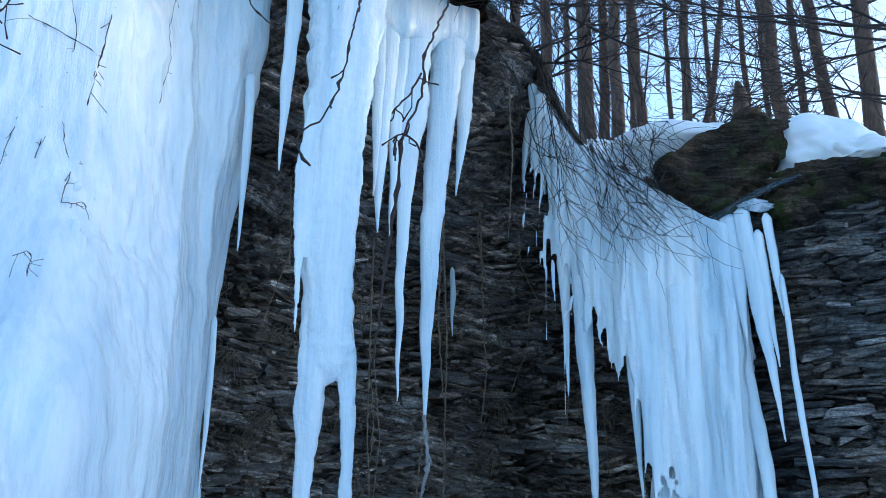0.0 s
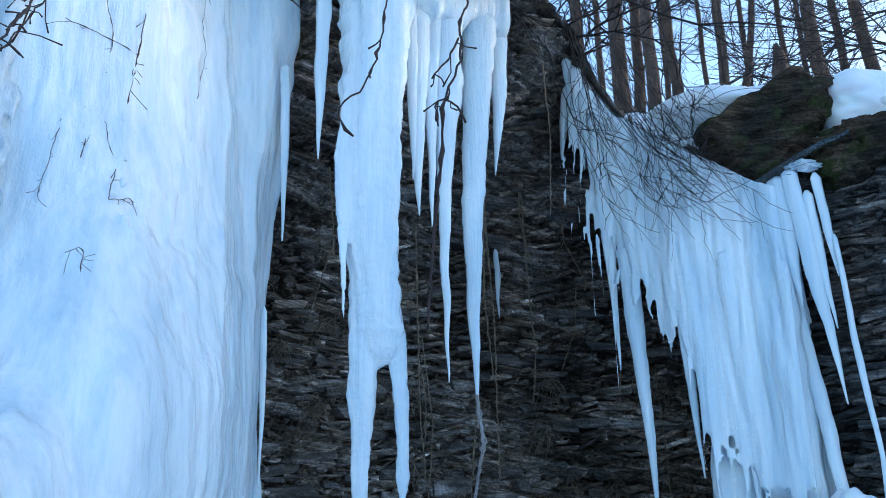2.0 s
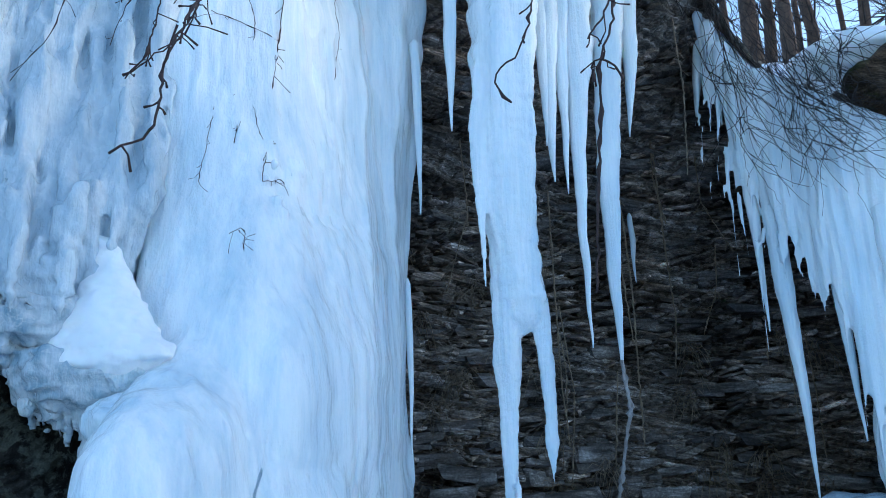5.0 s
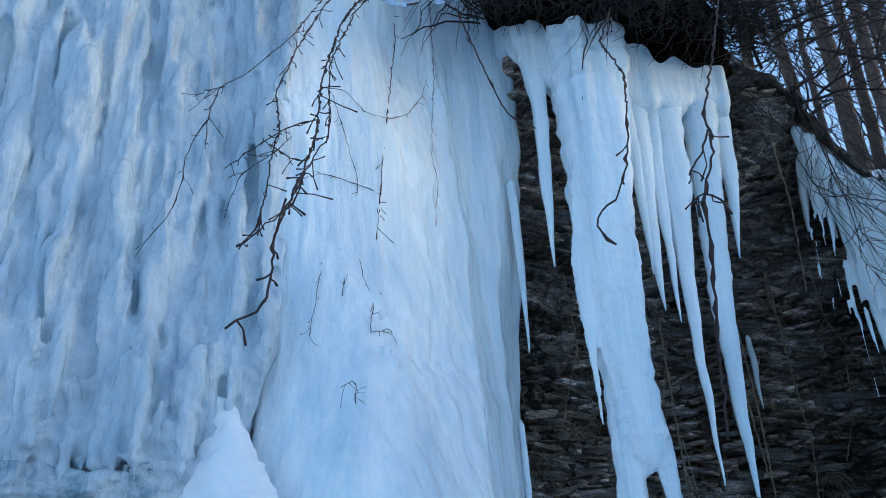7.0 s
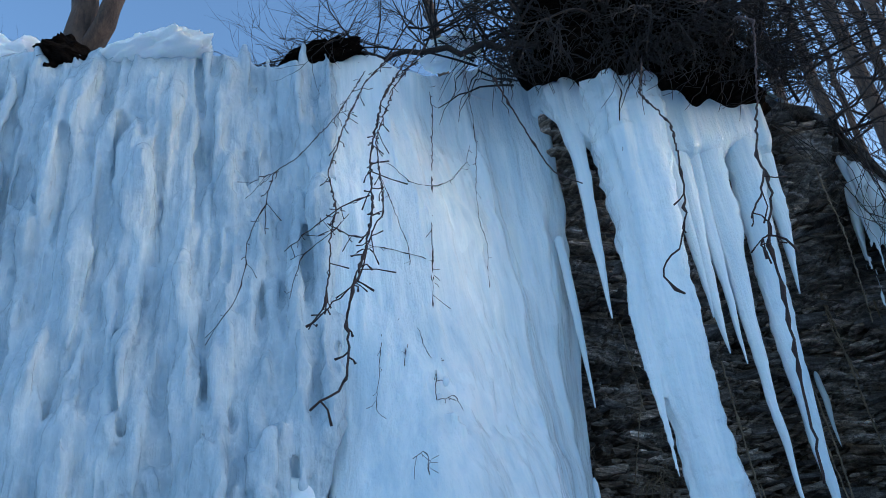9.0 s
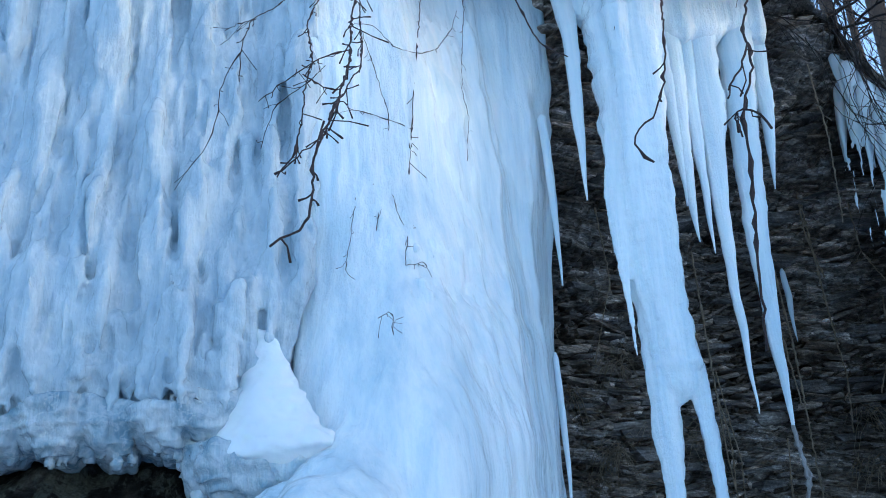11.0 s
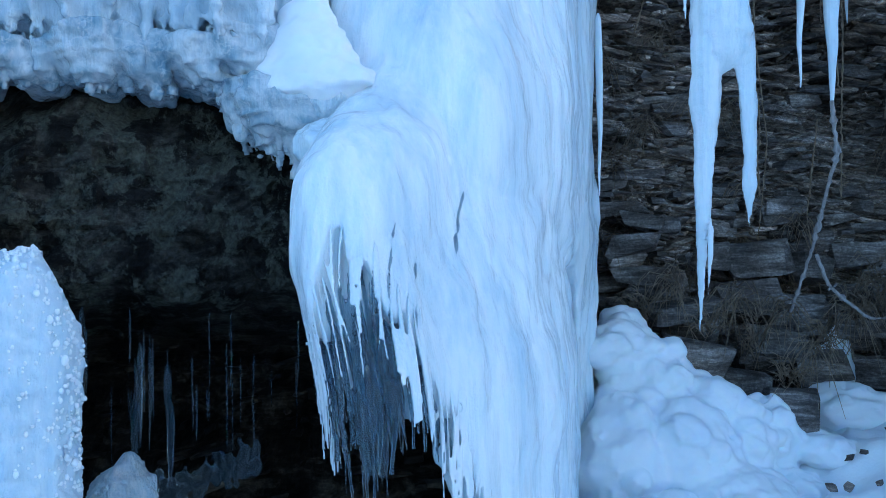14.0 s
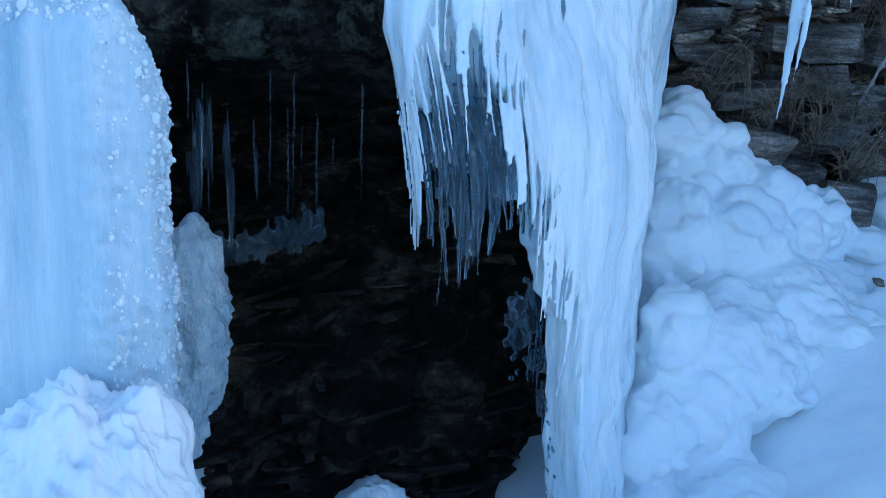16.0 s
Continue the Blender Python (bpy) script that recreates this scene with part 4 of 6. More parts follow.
rng = np.random.RandomState(9)
pieces = [ice_sheet(RIGHT, 0.02, 1.52, right_top, lambda s: right_low(s) + 0.25 * smooth(1.25, 0.9, s), right_face, 0.32, 73, 0.015, 0.03)]
for i in range(170):
    s = rng.uniform(0.05, 1.5)
    z0 = float(right_top(s)) - rng.uniform(0.0, 1.3)
    z1 = max(float(right_low(s)) - rng.uniform(-0.1, 0.35), 1.42) if rng.uniform() < 0.6 else z0 - rng.uniform(0.3, 0.9)
    pieces.append(drip_on(rng, RIGHT, s, z0, min(z1, z0 - 0.15), rng.uniform(0.012, 0.04), right_face, rng.uniform(-0.2, 0.5), 8))
fused("body", pieces, ICE, curtain, 0.012, 2, lambda p: 0.006 * vnoise3(p * np.array([25, 25, 3.0]), 25))
RIGHT_ICICLES = [
    [(0.6, 5.64, 4.7, 0.04), (0.61, 5.64, 4.29, 0.004)],
    [(0.66, 5.6, 4.6, 0.05), (0.67, 5.6, 4.2, 0.035), (0.68, 5.6, 3.79, 0.004)],
    [(0.72, 5.55, 4.4, 0.06), (0.73, 5.56, 3.9, 0.04), (0.72, 5.56, 3.4, 0.004)],
    [(0.78, 5.5, 4.2, 0.07), (0.79, 5.5, 3.4, 0.055), (0.8, 5.5, 2.9, 0.03), (0.8, 5.5, 2.34, 0.004)],
    [(0.88, 5.44, 4.1, 0.1), (0.9, 5.44, 3.3, 0.075), (0.91, 5.44, 2.7, 0.055), (0.94, 5.44, 2.1, 0.035), (0.96, 5.44, 1.31, 0.004)],
    [(1.0, 5.38, 3.8, 0.05), (1.0, 5.38, 3.4, 0.035), (1.0, 5.38, 3.16, 0.004)],
    [(1.06, 5.34, 3.8, 0.06), (1.05, 5.34, 3.2, 0.045), (1.06, 5.34, 2.7, 0.004)],
    [(1.11, 5.32, 3.7, 0.06), (1.1, 5.32, 3.0, 0.04), (1.11, 5.32, 2.45, 0.004)],
    [(1.18, 5.26, 3.7, 0.07), (1.17, 5.26, 2.9, 0.05), (1.19, 5.26, 2.3, 0.035), (1.21, 5.26, 1.65, 0.005)],
    [(1.33, 5.17, 3.0, 0.06), (1.33, 5.17, 2.4, 0.05), (1.34, 5.17, 1.75, 0.004)],
    [(1.44, 5.08, 3.0, 0.07), (1.45, 5.08, 2.2, 0.05), (1.46, 5.08, 1.37, 0.006)],
    [(1.82, 4.9, 3.45, 0.05), (1.84, 4.89, 3.2, 0.055), (1.87, 4.88, 2.9, 0.055), (1.9, 4.86, 2.5, 0.03), (1.94, 4.84, 2.02, 0.004)],
    [(1.76, 4.94, 3.42, 0.06), (1.78, 4.93, 3.0, 0.05), (1.8, 4.92, 2.6, 0.004)],
    [(1.9, 4.87, 3.3, 0.03), (1.92, 4.86, 2.9, 0.03), (1.95, 4.85, 2.45, 0.004)],
    [(1.95, 4.84, 3.4, 0.03), (1.97, 4.82, 3.0, 0.025), (1.99, 4.82, 2.75, 0.003)],
    [(1.99, 4.8, 3.0, 0.015), (2.02, 4.79, 2.2, 0.02), (2.05, 4.78, 1.7, 0.012), (2.06, 4.78, 1.35, 0.03)],
    [(1.8, 5.05, 2.9, 0.03), (1.83, 5.02, 2.3, 0.045), (1.87, 4.98, 1.8, 0.045), (1.9, 4.95, 1.45, 0.03)],
]
for i, row in enumerate(RIGHT_ICICLES):
    put("icicle", *icicle_mesh(row, 50 + i, 12), ICE, curtain)

# ---- pillar of ice standing before the cave ----
pillar = thing("ice_pillar", (-2.6, 1.6, -1.2), "thick standing ice pillar with a crusted rounded top", "ice pillar")
PL = [(-4.1, 0.93), (-2.92, 1.42), (-2.46, 1.59), (-2.22, 1.69), (-2.12, 1.83)]
PLL = length(PL)


def pillar_top(s):
    return 1.37 - 0.24 * smooth(PLL - 0.15, PLL + 0.03, s) - 0.03 + 0.11 * smooth(PLL - 0.40, PLL - 0.43, s) + 0.3 * smooth(PLL - 0.46, PLL - 0.54, s) + 0.02 * vnoise(s * 17, 0.2, 82)


rng = np.random.RandomState(5)
pieces = [ice_sheet(PL, 0.2, PLL, pillar_top, lambda s: -1.35 + 0 * s, lambda s, z: ribs(s, z, 83, 0.08, 0.03, 0.05), 0.3, 83, 0.02, 0.03, None, 0.12)]
for i in range(40):
    s = rng.uniform(0.9, PLL - 0.16)
    z0 = rng.uniform(0.3, 1.0)
    pieces.append(drip_on(rng, PL, s, z0, z0 - rng.uniform(0.3, 1.2), rng.uniform(0.015, 0.04), lambda a, q: ribs(a, q, 83, 0.08, 0.03, 0.05), 0.5))
for i in range(260):
    z = rng.uniform(-0.5, 1.3)
    x, y, nx, ny = curve_at(PL, PLL - 0.03 - rng.gamma(1.2, 0.035))
    pieces.append(blob((x - 0.004 + 0.008 * rng.normal(), y, min(z, 0.9)), rng.uniform(0.006, 0.011, 3), i, 0.3, 2.0, 5))
for i in range(60):
    s = rng.uniform(PLL - 1.1, PLL - 0.2)
    x, y, nx, ny = curve_at(PL, s)
    pieces.append(blob((x + nx * rng.uniform(-0.1, 0.03), y + ny * rng.uniform(-0.1, 0.03), float(pillar_top(s)) - 0.05), rng.uniform(0.008, 0.018, 3), i, 0.3, 2.0, 5))
shaft = fused("shaft", pieces, ICE_PILLAR, pillar, 0.011, 1, lambda p: 0.007 * vnoise3(p * np.array([20, 20, 4.0]), 35) + 0.014 * smooth(-2.3, -2.14, p[:, 0]) * vnoise3(p * 46, 36))
spots = [(q.co.copy(), q.normal.copy()) for q in shaft.data.vertices if q.co.z > 0.5 and q.co.x > -0.5 and ((q.normal.x > 0.8 and q.co.x > 0.37) or (q.normal.z > 0.6 and q.normal.y < 0.2))]
beads_ = []
for i in rng.choice(len(spots), min(1500, len(spots)), replace=False):
    co, no = spots[i]
    r = 0.0022 + rng.gamma(2.0, 0.0013)
    beads_.append(blob(np.array(co + 0.4 * r * no) + np.array(pillar.location), (r, r, r * rng.uniform(0.8, 1.5)), int(i), 0.2, 2.0, 5))
tagged(put("bead_crust", *joined(beads_), ICE, pillar, "rough crust of frozen droplets"), kind="stuff")
mound = part("ice_mound", mesh_of("ice_mound", *blob((0, 0, 0), (0.33, 0.28, 0.54), 95, 0.14, 3.0, 90, 0.03), SNOW))
mound.location = (-2.09, 1.44, -0.10)
tagged(mound, "knobbly heap of frozen spray at the pillar's foot", "ice mound")
knob = thing("ice_mound", (-2.68, 2.5, -1.0), "rounded grey-blue lump of crusted ice beside the pillar", "ice mound")
fused("crust", [blob((-2.64, 2.5, 0.36), (0.13, 0.13, 0.17), 1, 0.15, 2.0, 24), blob((-2.66, 2.5, 0.16), (0.17, 0.16, 0.24), 2, 0.15, 2.0, 24), blob((-2.68, 2.48, -0.08), (0.17, 0.16, 0.24), 3, 0.15, 2.0, 24), blob((-2.74, 2.48, -0.45), (0.17, 0.16, 0.6), 4, 0.1, 2.0, 24)],
      ICE_CRUST, knob, 0.010, 1, lambda p: 0.022 * vnoise3(p * 17, 61) + 0.014 * np.abs(vnoise3(p * 40, 62)) + 0.006 * vnoise3(p * 80, 64))
low = part("snow_heap", mesh_of("snow_heap", *blob((0, 0, 0), (0.2, 0.18, 0.2), 97, 0.18, 2.4, 50, 0.02), SNOW))
low.location = (-1.95, 2.75, -0.71)
tagged(low, "small lumpy heap of snow on the stream bed", "snow heap")

# thin icicles and ice crust inside the cave
rng = np.random.RandomState(12)
for i in range(34):
    x = rng.choice([rng.uniform(-2.98, -2.15), rng.normal(-2.72, 0.16)])
    z, h = rng.uniform(0.72, 1.15), rng.uniform(0.12, 0.5)
    y = 2.78 + 0.75 * (x + 2.6) + rng.uniform(-0.05, 0.12)
    r = 0.016 if i % 6 == 3 else rng.uniform(0.003, 0.006)
    v, f = icicle_mesh([(0, 0, 0, r * 0.5), (0, 0, -0.3 * h, r), (0.004, 0, -0.7 * h, 0.7 * r), (0.002, 0, -h, 0.002)], 200 + i, 8, 0.9, 0.02, 0.3)
    ob = part("icicle", mesh_of("icicle", v, f, ICE_CLEAR))
    ob.location = (x, y, z)
    tagged(ob, "thin clear dripping icicle in the dark cave", "icicle", "cave icicles")
crust = thing("ice_crust", (-2.4, 2.85, 0.5), "thin patch of knobbly ice on the wet cave rock", "ice crust")
bits = []
for i in range(260):
    x = rng.uniform(-2.78, -2.3)
    r = 0.004 + rng.gamma(2.0, 0.0028)
    bits.append(blob((x, 2.84 + 0.3 * (x + 2.5), 0.33 + 0.42 * (x + 2.7) + rng.normal(0, 0.035)), (r, r, r * rng.uniform(0.7, 2.2)), i, 0.25, 2.0, 10))
for i in range(70):
    r = 0.006 + rng.gamma(2.0, 0.004)
    bits.append(blob((-1.5 + rng.normal(0, 0.035), 3.1, 0.14 + rng.normal(0, 0.09)), (r, r, r * rng.uniform(0.7, 2.2)), i, 0.25, 2.0, 10))
fused("lump", bits[260:], ICE_CLEAR, crust, 0.007, 1, lambda p: 0.004 * vnoise3(p * 60, 63))
fused("lump", bits[:260], ICE_CLEAR, crust, 0.007, 1, lambda p: 0.004 * vnoise3(p * 60, 63))

# drips and beads hanging along the curtain's column
beads = thing("drip_row", (-1.3, 3.1, 0), "row of fine glassy drips along the column's edge", "icicle")
rng = np.random.RandomState(8)
drops = []
for i in range(130):
    z = rng.uniform(-0.6, 0.7)
    x = -1.4 + 0.22 * float(smooth(0.7, -0.9, z)) + rng.normal(0, 0.015)
    L = rng.uniform(0.05, 0.16)
    drops.append(icicle_mesh([(x, 2.84 + rng.normal(0, 0.03), z, 0.006), (x, 2.84, z - 0.5 * L, 0.005), (x, 2.84, z - L, 0.001)], i, 5, 1.0, 0.03))
tagged(put("drip_fringe", *joined(drops), ICE_CLEAR, beads), kind="stuff")
for row in [[(-1.22, 4.28, 2.55, 0.016), (-1.21, 4.28, 2.2, 0.02), (-1.205, 4.28, 1.62, 0.003)]]:
    put("edge_icicle", *icicle_mesh(row, 77, 8), ICE, beads)

# ---- right-hand foot: dome of ice, pool, frozen sprig ----
dome = part("ice_dome", mesh_of("ice_dome", *blob((0, 0, 0), (0.5, 0.42, 0.55), 101, 0.12, 2.5, 60), SNOW))
dome.location = (1.78, 4.72, 1.0)
tagged(dome, "rounded dome of snow and ice under the curtain", "ice dome")
pool = part("ice_apron", mesh_of("ice_apron", *blob((0, 0, 0), (0.62, 0.5, 0.22), 102, 0.22, 2.5, 60, 0.02), ICE_GREY))
pool.location = (1.15, 5.3, 1.14)
tagged(pool, "flat apron of pale blue ice on the ground", "ice apron")
foot = part("ice_stump", mesh_of("ice_stump", *blob((0, 0, 0), (0.16, 0.14, 0.55), 103, 0.12, 2.5, 40), ICE))
foot.location = (1.42, 5.3, 1.6)
tagged(foot, "bluish ice stump behind the hanging icicles", "ice stump")

# ---- snow lumps between the fall and the rock ----
SNOW_LUMPS = [(-1.05, 4.7, 0.5, 0.26, 0.2, 0.26), (-0.82, 4.78, 0.48, 0.2, 0.18, 0.22), (-0.62, 4.85, 0.42, 0.16, 0.16, 0.16),
              (-0.75, 4.0, -0.15, 0.35, 0.5, 0.34), (-0.55, 4.45, 0.0, 0.36, 0.4, 0.3), (-0.9, 3.7, -0.3, 0.3, 0.4, 0.35),
              (-0.98, 3.42, -0.4, 0.2, 0.26, 0.34), (-0.96, 3.65, -0.05, 0.18, 0.22, 0.34), (-0.75, 3.5, -0.5, 0.22, 0.2, 0.2), (-0.5, 3.9, -0.2, 0.2, 0.2, 0.15), (-0.3, 4.3, 0.0, 0.2, 0.2, 0.16), (-1.18, 4.85, 0.86, 0.12, 0.14, 0.14),
              (-1.15, 4.75, 0.74, 0.2, 0.2, 0.2), (-0.98, 4.8, 0.64, 0.18, 0.2, 0.2), (-1.1, 4.35, 0.1, 0.26, 0.3, 0.5), (-0.8, 4.5, 0.22, 0.28, 0.26, 0.36),
              (-0.6, 4.75, 0.3, 0.24, 0.22, 0.32), (-0.42, 4.9, 0.3, 0.18, 0.16, 0.26), (-0.7, 4.2, -0.1, 0.25, 0.2, 0.25), (-0.95, 3.9, -0.35, 0.28, 0.25, 0.35),
              (-0.85, 3.2, -0.68, 0.3, 0.28, 0.25), (-0.55, 3.25, -0.5, 0.28, 0.25, 0.2), (-1.0, 3.05, -0.85, 0.25, 0.2, 0.25), (-0.28, 4.75, 0.1, 0.16, 0.14, 0.12), (-0.12, 5.0, 0.25, 0.14, 0.12, 0.1), (0.0, 5.6, 0.35, 0.3, 0.2, 0.2)]
drift = thing("snow_drift", (-0.8, 4.4, 0), "soft lumpy snow drift piled between the ice and the stones", "snow drift")
rng = np.random.RandomState(19)
pieces = [blob((x, y, z), (1.04 * a, 1.04 * b2, 0.98 * c), 110 + i, 0.12, 1.8, 40) for i, (x, y, z, a, b2, c) in enumerate(SNOW_LUMPS)]
for i in range(480):
    x, y, z, a, b2, c = SNOW_LUMPS[rng.randint(len(SNOW_LUMPS))]
    w = rng.normal(0, 1, 3)
    w = w / np.linalg.norm(w) * np.array([1, 1, 0.8])
    r = rng.gamma(2.5, 0.012) + 0.016
    pieces.append(blob((x + a * w[0], y - abs(b2 * w[1]), z + abs(c * w[2])), (r, r, 0.8 * r), i, 0.1, 2.0, 14))
fused("body", pieces, SNOW, drift, 0.011, 4, lambda p: 0.016 * vnoise3(p * 5, 71) + 0.014 * vnoise3(p * 12, 73) + 0.007 * vnoise3(p * 28, 72) - 0.03 * smooth(0.66, 0.8, vnoise3(p * 7.0, 74)))
post = part("snowy_sprig", mesh_of("snowy_sprig", *blob((0, 0, 0), (0.17, 0.13, 0.32), 130, 0.18, 2.0, 40), SNOW))
post.location = (-0.06, 6.3, 0.56)
for q in post.data.vertices:
    if q.co.z > 0:
        q.co.x = q.co.x * (1 - 2.6 * q.co.z) + 0.25 * q.co.z
        q.co.y *= 1 - 2.2 * q.co.z
tagged(post, "upright clump of snow frozen round a bent stem", "snow clump")


# ---- stones ----
def stone_mesh(name, k, mat):
    """An angular slab with broken corners, one unit long."""
    rng = np.random.RandomState(k)
    bm = bmesh.new()
    for sx in (-1, 1):
        for sy in (-1, 1):
            for sz in (-1, 1):
                c = np.array([sx, sy, sz]) * rng.uniform(0.55, 1.0, 3) * 0.5
                for ax in range(3):
                    e = c.copy()
                    e[ax] *= rng.uniform(0.62, 0.9)
                    bm.verts.new(e)
    bmesh.ops.convex_hull(bm, input=bm.verts)
    loose = [q for q in bm.verts if not q.link_faces]
    bmesh.ops.delete(bm, geom=loose, context="VERTS")
    me = bpy.data.meshes.new(name)
    bm.to_mesh(me)
    bm.free()
    me.materials.append(mat)
    return me


STONES = [stone_mesh("stone", 300 + k, BLOCK) for k in range(12)]
SLABS = [stone_mesh("slab", 330 + k, SLATE) for k in range(10)]
rng = np.random.RandomState(21)
BL = length(BACK)


def set_in(wall, plan, meshes, name, s, z, size, out, lean=0.0):
    x, y, nx, ny = (float(q) for q in curve_at(plan, s))
    if z > float(plateau_z(x + nx * out, max(y + ny * out, float(lip_y(x + nx * out))))) - 0.15:
        return
    ob = part(name, meshes[rng.randint(len(meshes))], wall)
    yaw = math.degrees(math.atan2(-nx, ny)) + 180 + rng.normal(0, 7)
    ob.matrix_basis = pose(x + nx * out, y + ny * out, z, rng.normal(0, 7), rng.normal(0, 5) + lean, yaw + rng.normal(0, 10)) @ Matrix.Diagonal((*size, 1))


# fallen and jutting blocks along the foot of the back wall, then thin slabs up the face
for i in range(170):
    z = rng.uniform(0.55, 1.75)
    s = rng.uniform(1.3, 4.4)
    w = (0.07 + 0.28 * rng.uniform() ** 1.6) * (1.2 - 0.3 * (z - 0.6))
    set_in(wall_back, BACK, STONES, "stone", s, z, (w, rng.uniform(0.14, 0.3), w * rng.uniform(0.22, 0.6)), float(back_form(np.array(s), np.array(z))) + 0.02 + 0.16 * float(smooth(1.7, 0.7, z)) * rng.uniform(0.3, 1.2), -2)
for i in range(170):
    z = rng.uniform(1.6, 4.5)
    w = rng.uniform(0.1, 0.42)
    s0 = rng.uniform(1.2, 5.2)
    set_in(wall_back, BACK, STONES, "slab", s0, z, (w, 0.2, rng.uniform(0.018, 0.06)), float(back_form(s0, np.array(z))) + rng.uniform(-0.06, 0.02), -2)
for i in range(70):
    z = rng.uniform(1.2, 4.2)
    w = rng.uniform(0.25, 0.75)
    s0 = rng.uniform(1.2, 5.0)
    set_in(wall_back, BACK, STONES, "slab", s0, z, (w, 0.25, rng.uniform(0.04, 0.11)), float(back_form(s0, np.array(z))) + rng.uniform(-0.05, 0.03), -2)
SL = length(SIDE)
for i in range(150):
    z = rng.uniform(1.2, 3.3)
    w = rng.uniform(0.15, 0.6)
    s0 = rng.uniform(1.2, 4.6)
    set_in(wall_side, SIDE, SLABS, "slab", s0, z, (w, 0.2, rng.uniform(0.02, 0.06)), float(side_form(s0, np.array(z))) + rng.uniform(-0.06, 0.01), -1)


def flakes(name, wall, plan, meshes, form, mat, count, s0, s1, z0, z1, dip):
    """Thin broken ends of rock beds all over a wall, grown into one skin."""
    shapes = []
    for me in meshes:
        shapes.append((np.array([q.co[:] for q in me.vertices]), [list(q.vertices) for q in me.polygons]))
    s, z = rng.uniform(s0, s1, count), rng.uniform(z0, z1, count)
    wave = 0.16 * fbm(s * 0.9, 0.3, 88) + 0.05 * fbm(s * 3.0, 0.6, 89)
    slope = (0.16 * fbm((s + 0.02) * 0.9, 0.3, 88) + 0.05 * fbm((s + 0.02) * 3.0, 0.6, 89) - wave) / 0.02
    beds = np.round((z + dip * s + wave) / 0.05) * 0.05 - dip * s - wave
    z = np.where(rng.uniform(0, 1, count) < 0.7, beds, z)
    x, y, nx, ny = curve_at(plan, s)
    o = form(s, z) + rng.uniform(-0.05, 0.025, count)
    out = []
    wx, wy = x + nx * o, y + ny * o
    under = z < plateau_z(wx, np.maximum(wy, lip_y(wx))) - 0.12
    for i in np.flatnonzero(under):
        v, f = shapes[rng.randint(len(shapes))]
        w = 0.03 + 0.34 * rng.uniform() ** 2.5
        v = v * np.array([w, 0.14, rng.uniform(0.012, 0.06) * (0.6 + 2.2 * w)])
        a = rng.normal(0, 0.2)
        tx, ty = -ny[i], nx[i]
        c, q = np.cos(a), np.sin(a)
        ax = np.array([tx * c + nx[i] * q, ty * c + ny[i] * q, dip + slope[i] + rng.normal(0, 0.13)])
        ay = np.array([nx[i] * c - tx * q, ny[i] * c - ty * q, rng.normal(0, 0.1)])
        out.append((np.array([x[i] + nx[i] * o[i], y[i] + ny[i] * o[i], z[i]]) + v[:, :1] * ax + v[:, 1:2] * ay + v[:, 2:] * np.array([0, 0, 1.0]), f))
    v, f = joined(out)
    ob = part(name, mesh_of(name, v, f, mat, False), wall)
    tagged(ob, kind="stuff")


flakes("flake_layer", wall_back, BACK, STONES, back_form, SHALE_CHIPS, 3000, 1.0, 5.4, 0.8, 4.9, 0.16)
flakes("flake_layer", wall_side, SIDE, SLABS, side_form, SLATE_CHIPS, 1500, 0.8, 4.6, 1.0, 3.45, 0.02)
flakes("flake_layer", wall_cave, CAVE, STONES, cave_form, WET_SHADED_CHIPS, 420, 3.4, 6.4, -1.3, 0.9, 0.1)
LOOSE = [(-1.2, 5.25, 1.37, 0.32, 0.25, 0.15), (-1.03, 5.4, 1.5, 0.2, 0.2, 0.12), (-0.51, 5.8, 1.28, 0.5, 0.35, 0.26), (-1.1, 5.3, 1.18, 0.5, 0.3, 0.14), (-0.2, 6.08, 1.22, 0.28, 0.25, 0.2), (-0.76, 5.6, 1.3, 0.25, 0.2, 0.22),
         (-0.57, 5.75, 1.02, 0.5, 0.3, 0.2), (-0.87, 5.5, 0.8, 0.4, 0.3, 0.3), (-0.45, 5.85, 0.74, 0.4, 0.3, 0.2), (-1.14, 5.3, 1.52, 0.3, 0.2, 0.1), (-0.3, 6.1, 0.95, 0.5, 0.3, 0.22), (0.1, 6.4, 1.3, 0.4, 0.25, 0.2), (0.15, 6.35, 0.85, 0.45, 0.3, 0.2), (0.6, 6.75, 1.2, 0.4, 0.25, 0.2), (0.7, 6.8, 0.8, 0.5, 0.3, 0.25),
         (-0.8, 5.05, 0.72, 0.36, 0.3, 0.26), (-0.28, 5.05, 0.45, 0.32, 0.25, 0.3), (-1.1, 5.3, 1.1, 0.34, 0.2, 0.1), (-1.28, 5.35, 1.3, 0.26, 0.2, 0.12), (-0.55, 5.6, 1.1, 0.5, 0.25, 0.14), (0.05, 6.2, 1.05, 0.3, 0.2, 0.14),
         (-0.9, 5.25, 0.98, 0.6, 0.3, 0.12), (-0.4, 5.6, 0.78, 0.4, 0.3, 0.2), (0.25, 6.4, 0.5, 0.45, 0.3, 0.25), (-0.55, 5.3, 0.55, 0.4, 0.2, 0.2), (-0.1, 5.9, 0.6, 0.4, 0.25, 0.22)]
for x, y, z, a, b2, c in LOOSE:
    ob = part("stone", STONES[rng.randint(12)])
    ob.matrix_basis = pose(x, y, z, rng.normal(0, 6), rng.normal(0, 8), rng.uniform(-30, 40)) @ Matrix.Diagonal((a, b2, c, 1))
    tagged(ob, "loose angular shale block lying at the cliff foot", "stone", "loose stones")

